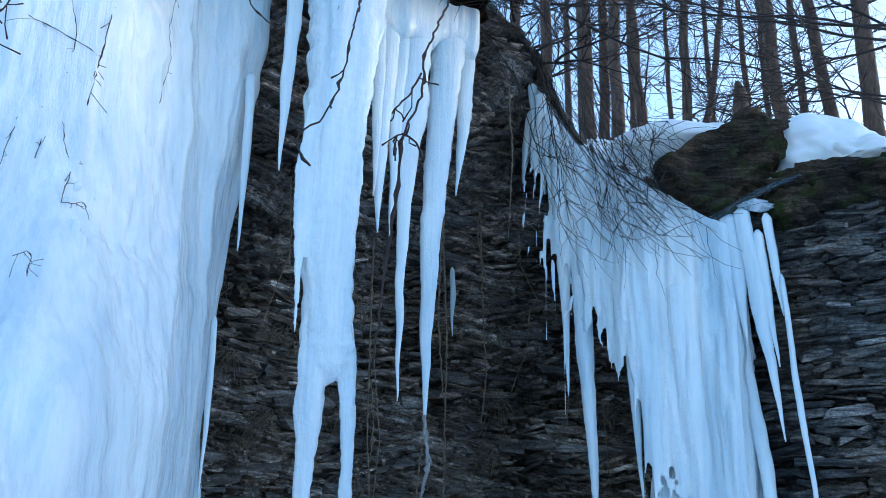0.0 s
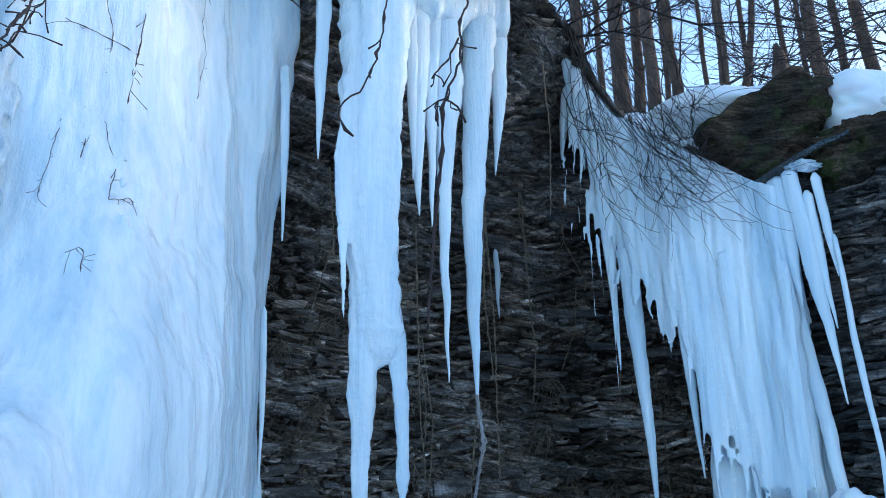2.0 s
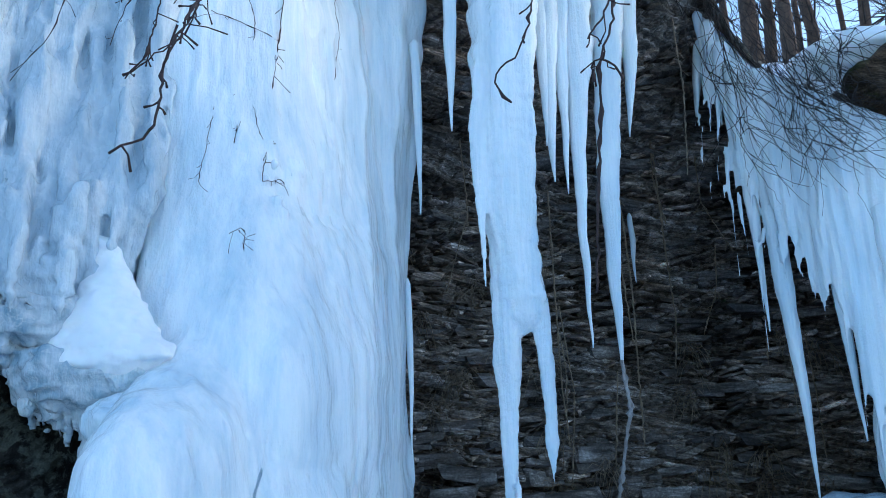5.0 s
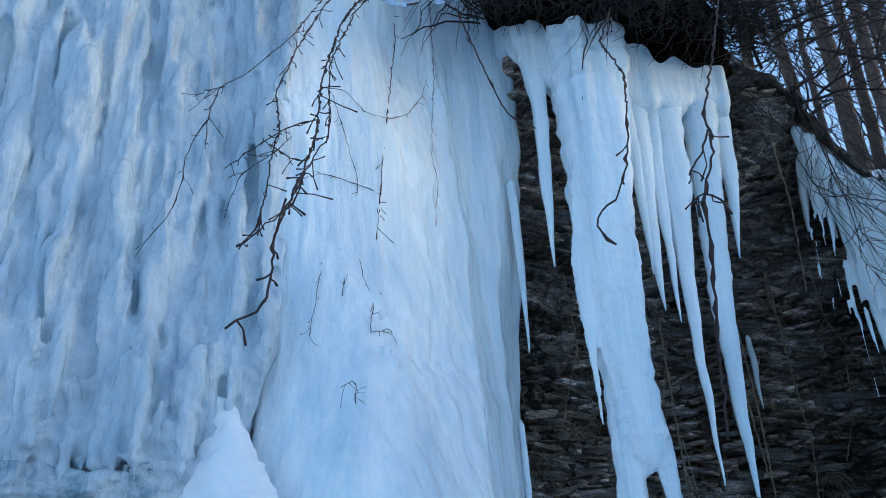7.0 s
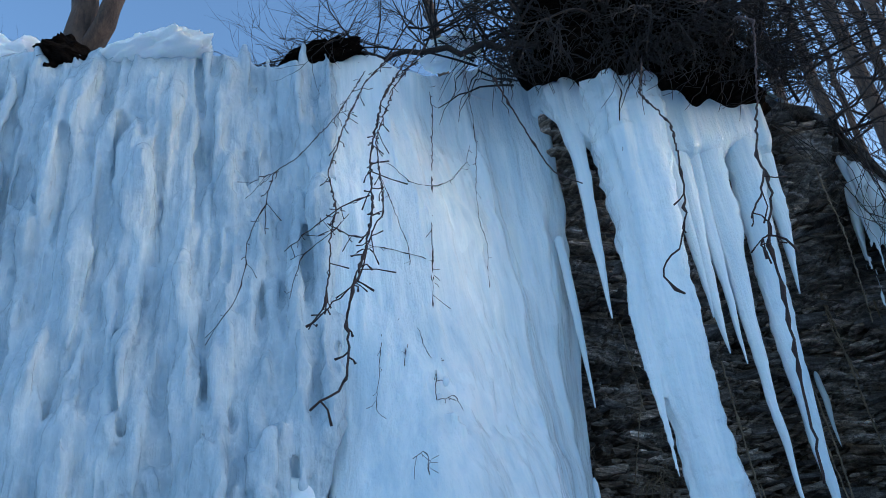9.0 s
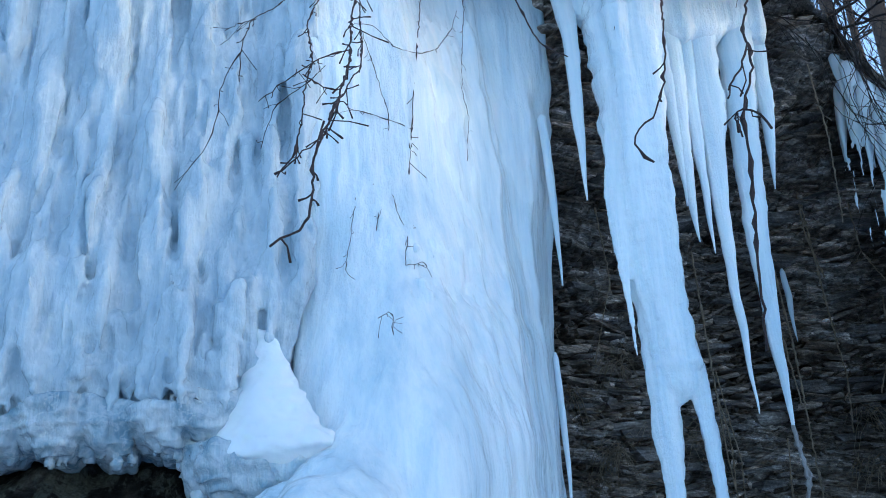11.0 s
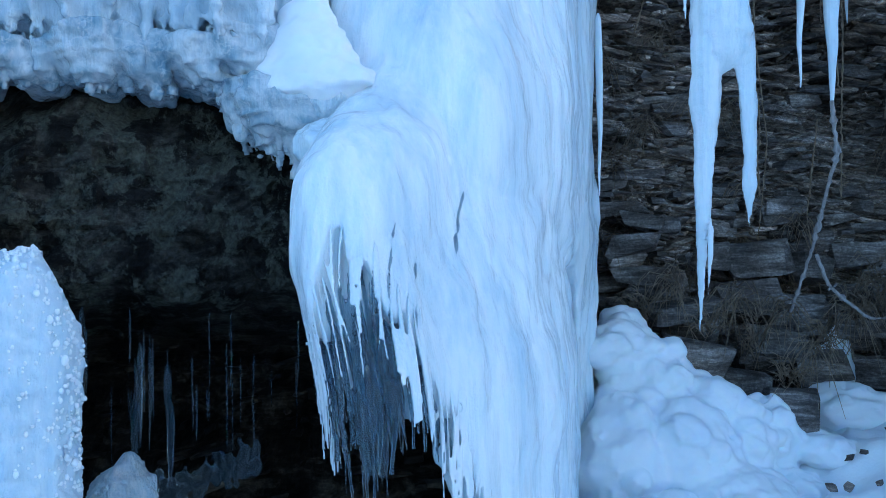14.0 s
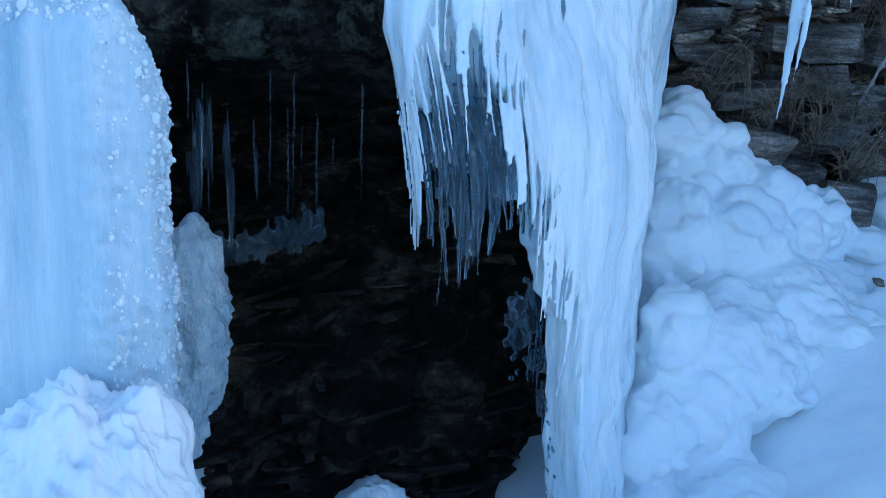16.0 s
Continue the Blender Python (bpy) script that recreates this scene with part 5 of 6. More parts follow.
# Small stones added to stand in for dark holes in the snow.
for i in range(26):
    x = rng.uniform(-0.55, 0.25)
    y = 4.75 + 0.9 * (x + 0.15) + rng.normal(0, 0.22)
    w = 0.02 + rng.gamma(1.5, 0.018)
    ob = part("pebble", STONES[rng.randint(12)])
    ob.matrix_basis = pose(x, y, float(ground_z(x, y)) + 0.06 + 0.2 * w, rng.normal(0, 15), rng.normal(0, 15), rng.uniform(0, 180)) @ Matrix.Diagonal((w, 0.8 * w, 0.6 * w, 1))
    tagged(ob, "small dark stone set for the dark holes in the snow", "stone", "pebbles in the snow")

# ---- boulder and snow caps above the right wall ----
boulder = thing("boulder", (1.9, 5.3, 3.3), "leaning dark mossy boulder half buried in snow", "boulder")
bm = bmesh.new()
for y, q in ((4.98, 0.82), (5.1, 1.0), (5.5, 1.05)):
    for x, z in [(1.33, 3.80), (1.65, 4.02), (2.05, 4.25), (2.30, 4.17), (2.2, 3.85), (1.95, 3.55), (1.72, 3.36), (1.5, 3.55)]:
        bm.verts.new((1.85 + q * (x - 1.85) + 0.35 * (y - 5.1), y, 3.85 + q * (z - 3.85)))
bmesh.ops.convex_hull(bm, input=bm.verts)
bm.verts.index_update()
v, f = np.array([q.co[:] for q in bm.verts]), [[w.index for w in q.verts] for q in bm.faces]
bm.free()


def boulder_relief(p):
    w = (p[:, 2] - 0.62 * p[:, 0]) + 0.02 * vnoise3(p * 4, 7)
    return 0.05 * (hash2(np.floor(w / 0.06), 3, 9) - 0.5) + 0.03 * vnoise3(p * 5, 8) + 0.018 * vnoise3(p * 14, 10) + 0.01 * vnoise3(p * 31, 12)


fused("rock", [(v, f)], MOSSY, boulder, 0.018, 6, boulder_relief)
put("snow_cap", *blob((1.62, 5.62, 4.16), (0.45, 0.35, 0.16), 141, 0.12, 2.0, 40), SNOW, boulder, "smooth cap of snow")
put("snow_cap", *blob((2.52, 5.25, 3.98), (0.38, 0.32, 0.25), 142, 0.14, 2.0, 40), SNOW, boulder, "smooth cap of snow")
ledge = thing("rock_ledge", (2.7, 4.95, 3.5), "mossy overhanging rim of layered rock under snow", "rock ledge")
for x, y, z, a, b2, c, k in [(2.45, 4.98, 3.62, 0.42, 0.3, 0.17, 1), (2.9, 4.75, 3.62, 0.45, 0.3, 0.14, 2), (3.4, 4.5, 3.62, 0.5, 0.3, 0.15, 3), (2.2, 5.0, 3.52, 0.2, 0.2, 0.14, 4)]:
    put("rim_rock", *blob((x, y, z), (a, b2, c), 150 + k, 0.2, 3.0, 40, 0.03), MOSSY, ledge)
for x, y, z, a, b2, c, k in [(2.7, 5.15, 3.9, 0.24, 0.3, 0.12, 1), (3.05, 4.95, 3.86, 0.3, 0.3, 0.08, 2), (3.5, 4.7, 3.88, 0.5, 0.3, 0.08, 3)]:
    put("snow_cap", *blob((x, y, z), (a, b2, c), 160 + k, 0.2, 2.5, 30), SNOW, ledge)
icy = thing("icy_branch", (1.95, 4.8, 3.4), "frost-coated broken branch jutting over the ice", "branch")
put("wood", *tube(wiggle([(1.62, 5.0, 3.38), (1.85, 4.9, 3.5), (2.0, 4.82, 3.58), (2.15, 4.75, 3.62)], 12, 0.006, rng), np.linspace(0.035, 0.012, 12), 8), ICE_CLEAR, icy)
put("ice_coat", *blob((1.9, 4.87, 3.46), (0.09, 0.03, 0.035), 170, 0.4, 3.0, 30), ICE_RIPPLE, icy)

# ---- soil bank and roots over the edge ----
bank = thing("soil_bank", (-0.4, 4.6, 5.1), "dark overhanging bank of soil, roots and leaf litter", "soil bank")
BANK = [(-1.3, 4.3), (-0.85, 4.15), (-0.2, 4.42), (0.1, 4.75), (0.3, 5.05)]
v, f = ice_sheet(BANK, 0, length(BANK), lambda s: 5.6 + 0.05 * smooth(0.2, 0.8, s) - 0.75 * smooth(1.1, 1.9, s) - 0.15 * smooth(0.3, 0.0, s) + 0.12 * vnoise(s * 5, 0.1, 180), lambda s: np.interp(s, [0, 0.4, 0.8, 1.2, 1.5, 2.0], [5.27, 5.03, 4.83, 4.74, 4.76, 4.82]) + 0.06 * vnoise(s * 8, 0.2, 181),
                 lambda s, z: 0.2 * smooth(0.1, 0.5, s) * smooth(2.0, 1.5, s) + 0.16 * fbm(s * 3, z * 4, 182) + 0.13 * fbm(s * 11, z * 11, 183) + 0.12 * smooth(5.0, 5.3, z) - 0.2 * smooth(5.5, 6.2, z), 0.6, 184, 0.025, 0.03, None, 0.3)
put("soil", v, f, SHADED_SOIL, bank)
roots = []
rng = np.random.RandomState(31)
for i in range(300):
    s = rng.uniform(0.1, length(BANK) - 0.1)
    x, y, nx, ny = (float(q) for q in curve_at(BANK, s))
    z = rng.uniform(4.8, 5.55) + 0.2 * float(smooth(0.8, 0.3, s))
    d = rng.normal(0, 0.35)
    e = rng.uniform(0.32, 0.5)
    pts = [(x + nx * 0.15, y + ny * 0.15, z), (x + nx * e + 0.3 * d, y + ny * e, z + rng.normal(0, 0.08)), (x + nx * e + 0.8 * d, y + ny * e, z - rng.uniform(0.05, 0.35))]
    roots.append(tube(wiggle(pts, 10, 0.012, rng), np.linspace(rng.uniform(0.002, 0.009), 0.0014, 10), 5))
tagged(put("root_mat", *joined(roots), TWIG, bank), kind="stuff")
hang = []
for i in range(420):
    s = rng.uniform(0.15, length(BANK) - 0.1)
    x, y, nx, ny = (float(q) for q in curve_at(BANK, s))
    e = rng.uniform(0.15, 0.42)
    z = rng.uniform(4.76, 5.05) + 0.25 * float(smooth(0.9, 0.3, s))
    d = rng.normal(0, 0.12)
    pts = [(x + nx * (e - 0.15), y + ny * (e - 0.15), z + 0.1), (x + nx * e + 0.5 * d, y + ny * e, z), (x + nx * e + d, y + ny * e, z - rng.gamma(2.0, 0.06))]
    hang.append(tube(wiggle(pts, 9, 0.01, rng), np.linspace(rng.uniform(0.003, 0.007), 0.0015, 9), 4))
for i in range(260):
    s = rng.uniform(0.05, length(BANK) - 0.05)
    x, y, nx, ny = (float(q) for q in curve_at(BANK, s))
    e = rng.uniform(0.3, 0.5)
    z = rng.uniform(4.85, 5.15) + 0.22 * float(smooth(0.9, 0.3, s))
    d = rng.normal(0, 0.22)
    pts = [(x + nx * (e - 0.2), y + ny * (e - 0.2), z + 0.1), (x + nx * e + 0.4 * d, y + ny * e, z + 0.03), (x + nx * e + d, y + ny * e, z - rng.gamma(2.0, 0.09))]
    hang.append(tube(wiggle(pts, 9, 0.012, rng), np.linspace(rng.uniform(0.003, 0.006), 0.0013, 9), 4))
tagged(put("root_fringe", *joined(hang), TWIG, bank), kind="stuff")
log = thing("fallen_log", (-1.6, 3.6, 5.25), "weathered grey log lying along the cliff edge", "log")
put("wood", *tube(wiggle([(-2.3, 3.4, 5.2), (-1.7, 3.66, 5.2), (-1.1, 3.86, 5.14), (-0.5, 4.15, 5.1)], 24, 0.016, rng), np.linspace(0.012, 0.03, 24), 9), TWIG, log)

# snow slabs on the upper left edge
for x, y, z, a, b2, c, k in [(-2.96, 2.74, 5.0, 0.36, 0.2, 0.06, 1), (-3.75, 2.45, 5.1, 0.24, 0.2, 0.1, 2), (-2.3, 3.5, 5.24, 0.24, 0.16, 0.05, 3), (-1.62, 4.12, 5.5, 0.22, 0.16, 0.045, 4), (-4.3, 2.1, 5.1, 0.4, 0.25, 0.12, 5)]:
    ob = part("snow_slab", mesh_of("snow_slab", *blob((0, 0, 0), (a, b2, c), 190 + k, 0.26, 2.6, 40, 0.05), SNOW))
    ob.location = (x, y, z)
    tagged(ob, "overhanging slab of old snow on the cliff edge", "snow slab", "snow slabs on the edge")
# Lump in near-black colour set where the edge has a shaded hollow.
hollow = part("edge_rock", mesh_of("edge_rock", *blob((0, 0, 0), (0.13, 0.2, 0.15), 196, 0.3, 3.0, 30, 0.05), SHADED_SOIL))
hollow.location = (-3.38, 2.56, 5.0)
tagged(hollow, "rock lump at the hollow between ice and snow, coloured for its shade", "rock")
clod = part("root_clod", mesh_of("root_clod", *blob((0, 0, 0), (0.28, 0.14, 0.07), 197, 0.25, 3.0, 40, 0.08), SHADED_SOIL))
clod.location = (-2.22, 3.34, 5.11)
tagged(clod, "clod of dark soil and roots on the ice", "soil clod")
nest = []
for i in range(90):
    a = np.array([rng.uniform(-0.3, 0.3), rng.uniform(-0.12, 0.1), rng.uniform(-0.04, 0.06)])
    w = np.array([rng.normal(0, 0.2), -abs(rng.normal(0, 0.08)), rng.normal(0, 0.06)])
    nest.append(tube(wiggle([a, a + 0.5 * w + np.array([0, 0, 0.03]), a + w], 8, 0.006, rng), np.linspace(0.005, 0.0015, 8), 4))
tagged(part("root_tangle", mesh_of("root_tangle", *joined(nest), TWIG), clod), kind="stuff")


# ---- wood: trees, brush, vines ----
def shoots(rng, start, way, size, r, depth, droop=0.0, fork=5, sides=4, spread_=0.7):
    """A branch with side shoots, as a list of tubes."""
    way = np.array(way, float) / np.linalg.norm(way)
    n = 9 if depth else 6
    p = [np.array(start, float)]
    d = way.copy()
    for _ in range(n - 1):
        d = d + rng.normal(0, 0.13, 3) + np.array([0, 0, -droop])
        d /= np.linalg.norm(d)
        p.append(p[-1] + d * size / (n - 1))
    out = [tube(p, np.linspace(r, r * 0.35, n), sides if depth < 2 else sides + 2)]
    if depth:
        for _ in range(fork):
            i = rng.randint(2, n)
            side = rng.normal(0, 1, 3)
            w = (p[i] - p[i - 1]) / np.linalg.norm(p[i] - p[i - 1]) + spread_ * side / np.linalg.norm(side)
            out += shoots(rng, p[i], w, size * rng.uniform(0.35, 0.65), r * 0.5, depth - 1, droop, fork, max(3, sides - 1), spread_)
    return out


def tree(x, y, r, height, seed, lean=(0, 0), fork_at=0.0, limbs=12, z=None, first=0.15):
    rng = np.random.RandomState(seed)
    z = float(plateau_z(x, max(y, float(lip_y(x))))) - 0.25 if z is None else z
    ob = thing("tree", (x, y, z), "bare winter tree with grey-brown bark", "tree", "trees on the slope")
    line = wiggle([(x, y, z), (x + lean[0] * 0.5, y + lean[1] * 0.5, z + height * 0.5), (x + lean[0], y + lean[1], z + height)], 16, 0.012 + 0.05 * r, rng)
    rad = np.linspace(1, 0.5, 16) * r
    rad[0] *= 1.35
    rad[1] *= 1.1
    put("trunk", *tube(line, rad, 12), BARK, ob)
    if fork_at:
        i = int(fork_at * 15)
        q = line[i]
        side = wiggle([q, q + np.array([0.35, 0.1, 0.6]) * height * 0.12, q + np.array([0.6, 0.1, 2.6]) * height * 0.16], 12, 0.01, rng)
        put("trunk", *tube(side, np.linspace(0.75 * r, 0.4 * r, 12), 10), BARK, ob)
    tw = []
    for k in range(limbs):
        i = rng.randint(int(1 + 15 * first), 15)
        w = np.array([rng.normal(), rng.normal(), rng.uniform(0.1, 0.9)])
        tw += shoots(rng, line[i], w, rng.uniform(0.6, 1.8), 0.1 * r + 0.006, 2, 0.0, 4, 4)
    tagged(put("branch_work", *joined(tw), TWIG, ob), kind="stuff")
    return ob


TREES = [(0.178, 9.5, 0.12, 0.0), (0.200, 11.0, 0.10, 0.1), (0.219, 9.0, 0.09, 0.05), (0.252, 10.5, 0.10, -0.15), (0.303, 10.0, 0.085, 0.3), (0.285, 14.0, 0.07, 0.1), (0.345, 13.0, 0.07, 0.0), (0.397, 11.0, 0.06, -0.1),
         (0.452, 10.0, 0.13, -0.45), (0.481, 12.5, 0.10, -0.3), (0.525, 10.5, 0.12, -0.7), (0.556, 9.5, 0.15, 0.1), (0.60, 12.0, 0.12, 0.2), (0.08, 12.0, 0.12, 0.1), (0.13, 10.0, 0.10, -0.1), (0.155, 14.0, 0.09, 0.0), (0.42, 15.0, 0.09, 0.0), (0.24, 16.0, 0.1, 0.0)]
for i, (az, y, r, lean) in enumerate(TREES):
    tree(az * y, y, 0.9 * r, 8.5, 400 + i, (lean, 0), 0.22 if i == 4 else 0.0, 20)
tree(-3.58, 2.75, 0.10, 3.5, 430, (-0.3, 0.15), 0.15, 5, 4.85, 0.5)
tree(-1.9, 5.2, 0.06, 5.0, 431, (-0.7, 0.3), 0.0, 9)
tree(-1.2, 4.9, 0.05, 5.0, 432, (-0.2, 0.3), 0.0, 9)
stump = part("tree_stump", mesh_of("tree_stump", *tube(wiggle([(2.75, 7.0, 4.6), (2.72, 7.0, 5.2), (2.66, 7.0, 5.5)], 8, 0.02, rng), [0.13, 0.1, 0.09, 0.085, 0.09, 0.08, 0.06, 0.02], 9), BARK))
tagged(stump, "broken tree stump on the snowy slope", "stump")

rng = np.random.RandomState(61)


def bush(name, label, rows, mat=TWIG):
    ob = thing(name, rows[0][0], label, "bush")
    for start, way, size, r, droop, fork, many, jit in rows:
        for _ in range(many):
            w = np.array(way) + rng.normal(0, jit, 3)
            bits = shoots(rng, np.array(start) + rng.normal(0, 0.06, 3), w, size * rng.uniform(0.7, 1.15), r, 2, droop, fork, 4, 0.75)
            put("stem", *bits[0], mat, ob)
            tagged(put("twig_mass", *joined(bits[1:]), mat, ob), kind="stuff")
    return ob


# arching bush over the right-hand curtain
arches = thing("drooping_bush", (0.62, 5.1, 4.7), "bare bush with arching twigs drooping over the ice curtain", "bush")
fine = []
for i in range(50):
    root = np.array([0.5 + 0.95 * rng.uniform() ** 1.2, rng.uniform(5.0, 5.4), 0.0])
    root[2] = 4.84 - 0.85 * (root[0] - 0.5) + rng.normal(0, 0.04)
    q = rng.uniform(0, 1)
    end = np.array([0.9 + 0.95 * q + rng.normal(0, 0.08), 4.85 + rng.normal(0, 0.12), 3.02 + 0.12 * abs(q - 0.45) + abs(rng.normal(0, 0.28))])
    mid = root + (end - root) * np.array([rng.uniform(-0.1, 0.6), 0.8, rng.uniform(0.55, 1.2)])
    u = np.linspace(0, rng.uniform(0.6, 1.0), 18)[:, None]
    line = (1 - u) ** 2 * root + 2 * u * (1 - u) * mid + u * u * end + np.cumsum(rng.normal(0, 0.008, (18, 3)), axis=0) + 0.05 * rng.normal(0, 1.4, 3) * np.sin(np.linspace(0, 1, 18) * rng.uniform(3, 9))[:, None]
    line[-4:, 0] += 0.05 * np.linspace(0, 1, 4) ** 2
    thick = rng.uniform(0.0018, 0.0038)
    put("stem", *tube(line, np.linspace(thick, 0.0013, 18), 5), TWIG, arches)
    for _ in range(5):
        k = rng.randint(3, 15)
        w = line[k + 1] - line[k]
        w = w / np.linalg.norm(w) + rng.normal(0, 0.6, 3) * np.array([1, 0.5, 0.8])
        h = rng.uniform(0.1, 0.4)
        s0 = line[k]
        fine.append(tube(wiggle([s0, s0 + 0.5 * h * w + np.array([0, 0, 0.02]), s0 + h * w + np.array([0.04, 0, -0.05])], 8, 0.006, rng), np.linspace(0.0022, 0.0011, 8), 4))
tagged(put("twig_mass", *joined(fine), TWIG, arches), kind="stuff")
bush("thicket", "dense leafless thicket growing on the overhanging bank", [
    ((-1.0, 3.75, 5.25), (-0.05, -0.3, 0.6), 0.8, 0.011, 0.03, 6, 12, 0.5),
    ((-0.6, 3.95, 5.3), (0.1, -0.3, 0.6), 0.9, 0.012, 0.03, 6, 15, 0.5),
    ((-0.15, 4.3, 5.3), (0.2, -0.25, 0.55), 1.0, 0.012, 0.03, 6, 15, 0.5),
    ((0.25, 4.75, 5.25), (0.3, -0.25, 0.45), 0.9, 0.014, 0.02, 6, 7, 0.45),
    ((0.45, 5.1, 5.05), (0.2, -0.2, 0.45), 0.8, 0.013, 0.02, 6, 5, 0.45),
    ((0.6, 5.4, 4.85), (0.35, -0.1, 0.5), 0.8, 0.011, 0.01, 6, 4, 0.4)])
bush("edge_brush", "thin bare brush sprouting along the cliff edge", [
    ((-2.45, 3.7, 5.25), (-0.3, 0.1, 0.6), 1.1, 0.005, 0.0, 5, 8, 0.4),
    ((-1.95, 3.7, 5.25), (-0.2, 0.0, 0.7), 1.1, 0.006, 0.0, 5, 10, 0.4),
    ((-1.35, 3.95, 5.3), (-0.2, -0.1, 0.7), 1.1, 0.008, 0.0, 5, 12, 0.45),
    ((-3.9, 2.7, 5.25), (-0.3, 0.1, 0.6), 0.8, 0.004, 0.0, 5, 6, 0.4),
    ((-1.6, 3.75, 5.35), (0.6, -0.15, 0.35), 1.0, 0.008, 0.02, 5, 10, 0.3)])
bush("overhanging_brush", "long bare branches reaching across the sky", [
    ((3.9, 6.2, 5.6), (-1, -0.1, 0.0), 2.6, 0.014, 0.004, 6, 5, 0.1),
    ((3.9, 6.5, 5.1), (-1, 0.0, 0.05), 2.4, 0.010, 0.004, 6, 5, 0.12),
    ((0.9, 5.9, 5.5), (1, 0.1, 0.25), 2.2, 0.012, 0.004, 5, 4, 0.18)])


def vine(points, r, mat=VINE, spurs=8, name="vine", label="thin leafless vine hanging in the air before the ice"):
    """A hanging vine: a kinked stem with swollen joints and short side twigs."""
    r = 0.68 * r
    n = max(10, int(length3(points) / 0.025))
    line = wiggle(points, n, 0.0022, rng)
    joint = 1 + 1.1 * (rng.uniform(0, 1, n) > 0.86)
    at = tuple(float(q) for q in line[0])
    ob = thing(name, at, label, "vine", "hanging vines")
    put("stem", *tube(line, r * joint * np.linspace(1.15, 0.8, n), 6), mat, ob)
    tw = []
    for _ in range(int(1.5 * spurs)):
        i = rng.randint(1, n - 1)
        w = np.array([rng.normal(), 0.5 * rng.normal(), -0.8 + 0.7 * rng.normal()])
        w = w / np.linalg.norm(w) * (0.012 + rng.gamma(1.3, 0.025))
        tip_ = line[i] + w
        tw.append(tube([line[i], line[i] + 0.55 * w + rng.normal(0, 0.004, 3), tip_ + rng.normal(0, 0.006, 3)], [0.7 * r, 0.6 * r, 0.95 * r], 5))
    if tw:
        tagged(put("spur_growth", *joined(tw), mat, ob), kind="stuff")
    return ob


def length3(points):
    return float(np.linalg.norm(np.diff(np.array(points, float), axis=0), axis=1).sum())


vine([(-1.652, 3.30, 4.937), (-1.633, 2.80, 4.292), (-1.549, 2.40, 3.709), (-1.507, 2.20, 3.367), (-1.362, 2.00, 3.063), (-1.388, 2.00, 2.963), (-1.334, 1.90, 2.779), (-1.298, 1.80, 2.600), (-1.356, 1.80, 2.547)], 0.004, VINE, 26)
vine([(-1.585, 3.40, 5.006), (-1.549, 2.80, 4.150), (-1.428, 2.40, 3.532), (-1.229, 2.00, 2.994), (-1.111, 1.70, 2.658), (-1.085, 1.60, 2.541), (-1.059, 1.50, 2.376), (-1.013, 1.42, 2.231), (-1.010, 1.40, 2.187), (-1.032, 1.38, 2.172), (-1.068, 1.35, 2.134)], 0.005, VINE, 34)
vine([(-1.534, 3.40, 4.960), (-1.530, 2.90, 4.282), (-1.446, 2.50, 3.686), (-1.238, 2.10, 3.048), (-1.244, 2.00, 2.915), (-1.205, 1.80, 2.642), (-1.289, 1.80, 2.597), (-1.355, 1.80, 2.555)], 0.004, VINE, 24)
vine([(-1.780, 3.10, 4.656), (-1.686, 2.60, 3.973), (-1.642, 2.20, 3.483), (-1.676, 2.10, 3.373), (-1.642, 2.00, 3.185), (-1.641, 2.00, 3.048)], 0.003, VINE, 12)
vine([(-1.664, 2.10, 3.374), (-1.790, 2.10, 3.370)], 0.002, VINE, 3)
vine([(-1.635, 2.00, 3.171), (-1.711, 2.00, 3.072), (-1.721, 2.00, 2.943), (-1.753, 2.00, 2.837), (-1.875, 2.00, 2.728)], 0.002, VINE, 6)
vine([(-1.337, 2.20, 3.205), (-1.398, 2.10, 3.127), (-1.513, 2.10, 3.087), (-1.630, 2.10, 3.028)], 0.003, VINE, 8)
vine([(-1.397, 2.00, 3.009), (-1.286, 2.00, 2.909), (-1.254, 2.00, 2.919)], 0.003, VINE, 3)
vine([(-1.366, 2.00, 2.977), (-1.508, 2.00, 2.918), (-1.547, 2.00, 2.776)], 0.002, VINE, 3)
vine([(-0.42, 4.10, 4.90), (-0.40, 3.40, 4.26), (-0.379, 2.60, 3.530), (-0.283, 2.20, 3.094), (-0.279, 2.00, 2.844), (-0.289, 1.98, 2.725), (-0.306, 1.94, 2.606), (-0.334, 1.92, 2.523), (-0.376, 1.90, 2.512), (-0.394, 1.90, 2.477), (-0.380, 1.90, 2.434), (-0.350, 1.90, 2.405)], 0.0045, VINE, 3)
vine([(0.14, 4.40, 5.15), (0.11, 3.50, 4.45), (0.080, 2.60, 3.675), (-0.022, 2.30, 3.139), (-0.086, 2.10, 2.829), (-0.078, 2.05, 2.741), (-0.091, 2.00, 2.629), (-0.124, 1.97, 2.542), (-0.132, 1.95, 2.425), (-0.132, 1.95, 2.357), (-0.155, 1.95, 2.172), (-0.163, 1.95, 2.068), (-0.173, 1.95, 1.923)], 0.0055, VINE, 4)
vine([(-0.085, 2.00, 2.723), (-0.114, 1.95, 2.628), (-0.151, 1.90, 2.549)], 0.004, VINE, 3)
vine([(-0.071, 1.95, 2.452), (-0.093, 1.95, 2.511), (-0.130, 1.95, 2.525), (-0.152, 1.95, 2.518), (-0.152, 1.95, 2.486), (-0.136, 1.95, 2.504), (-0.148, 1.95, 2.461)], 0.004, VINE, 3)
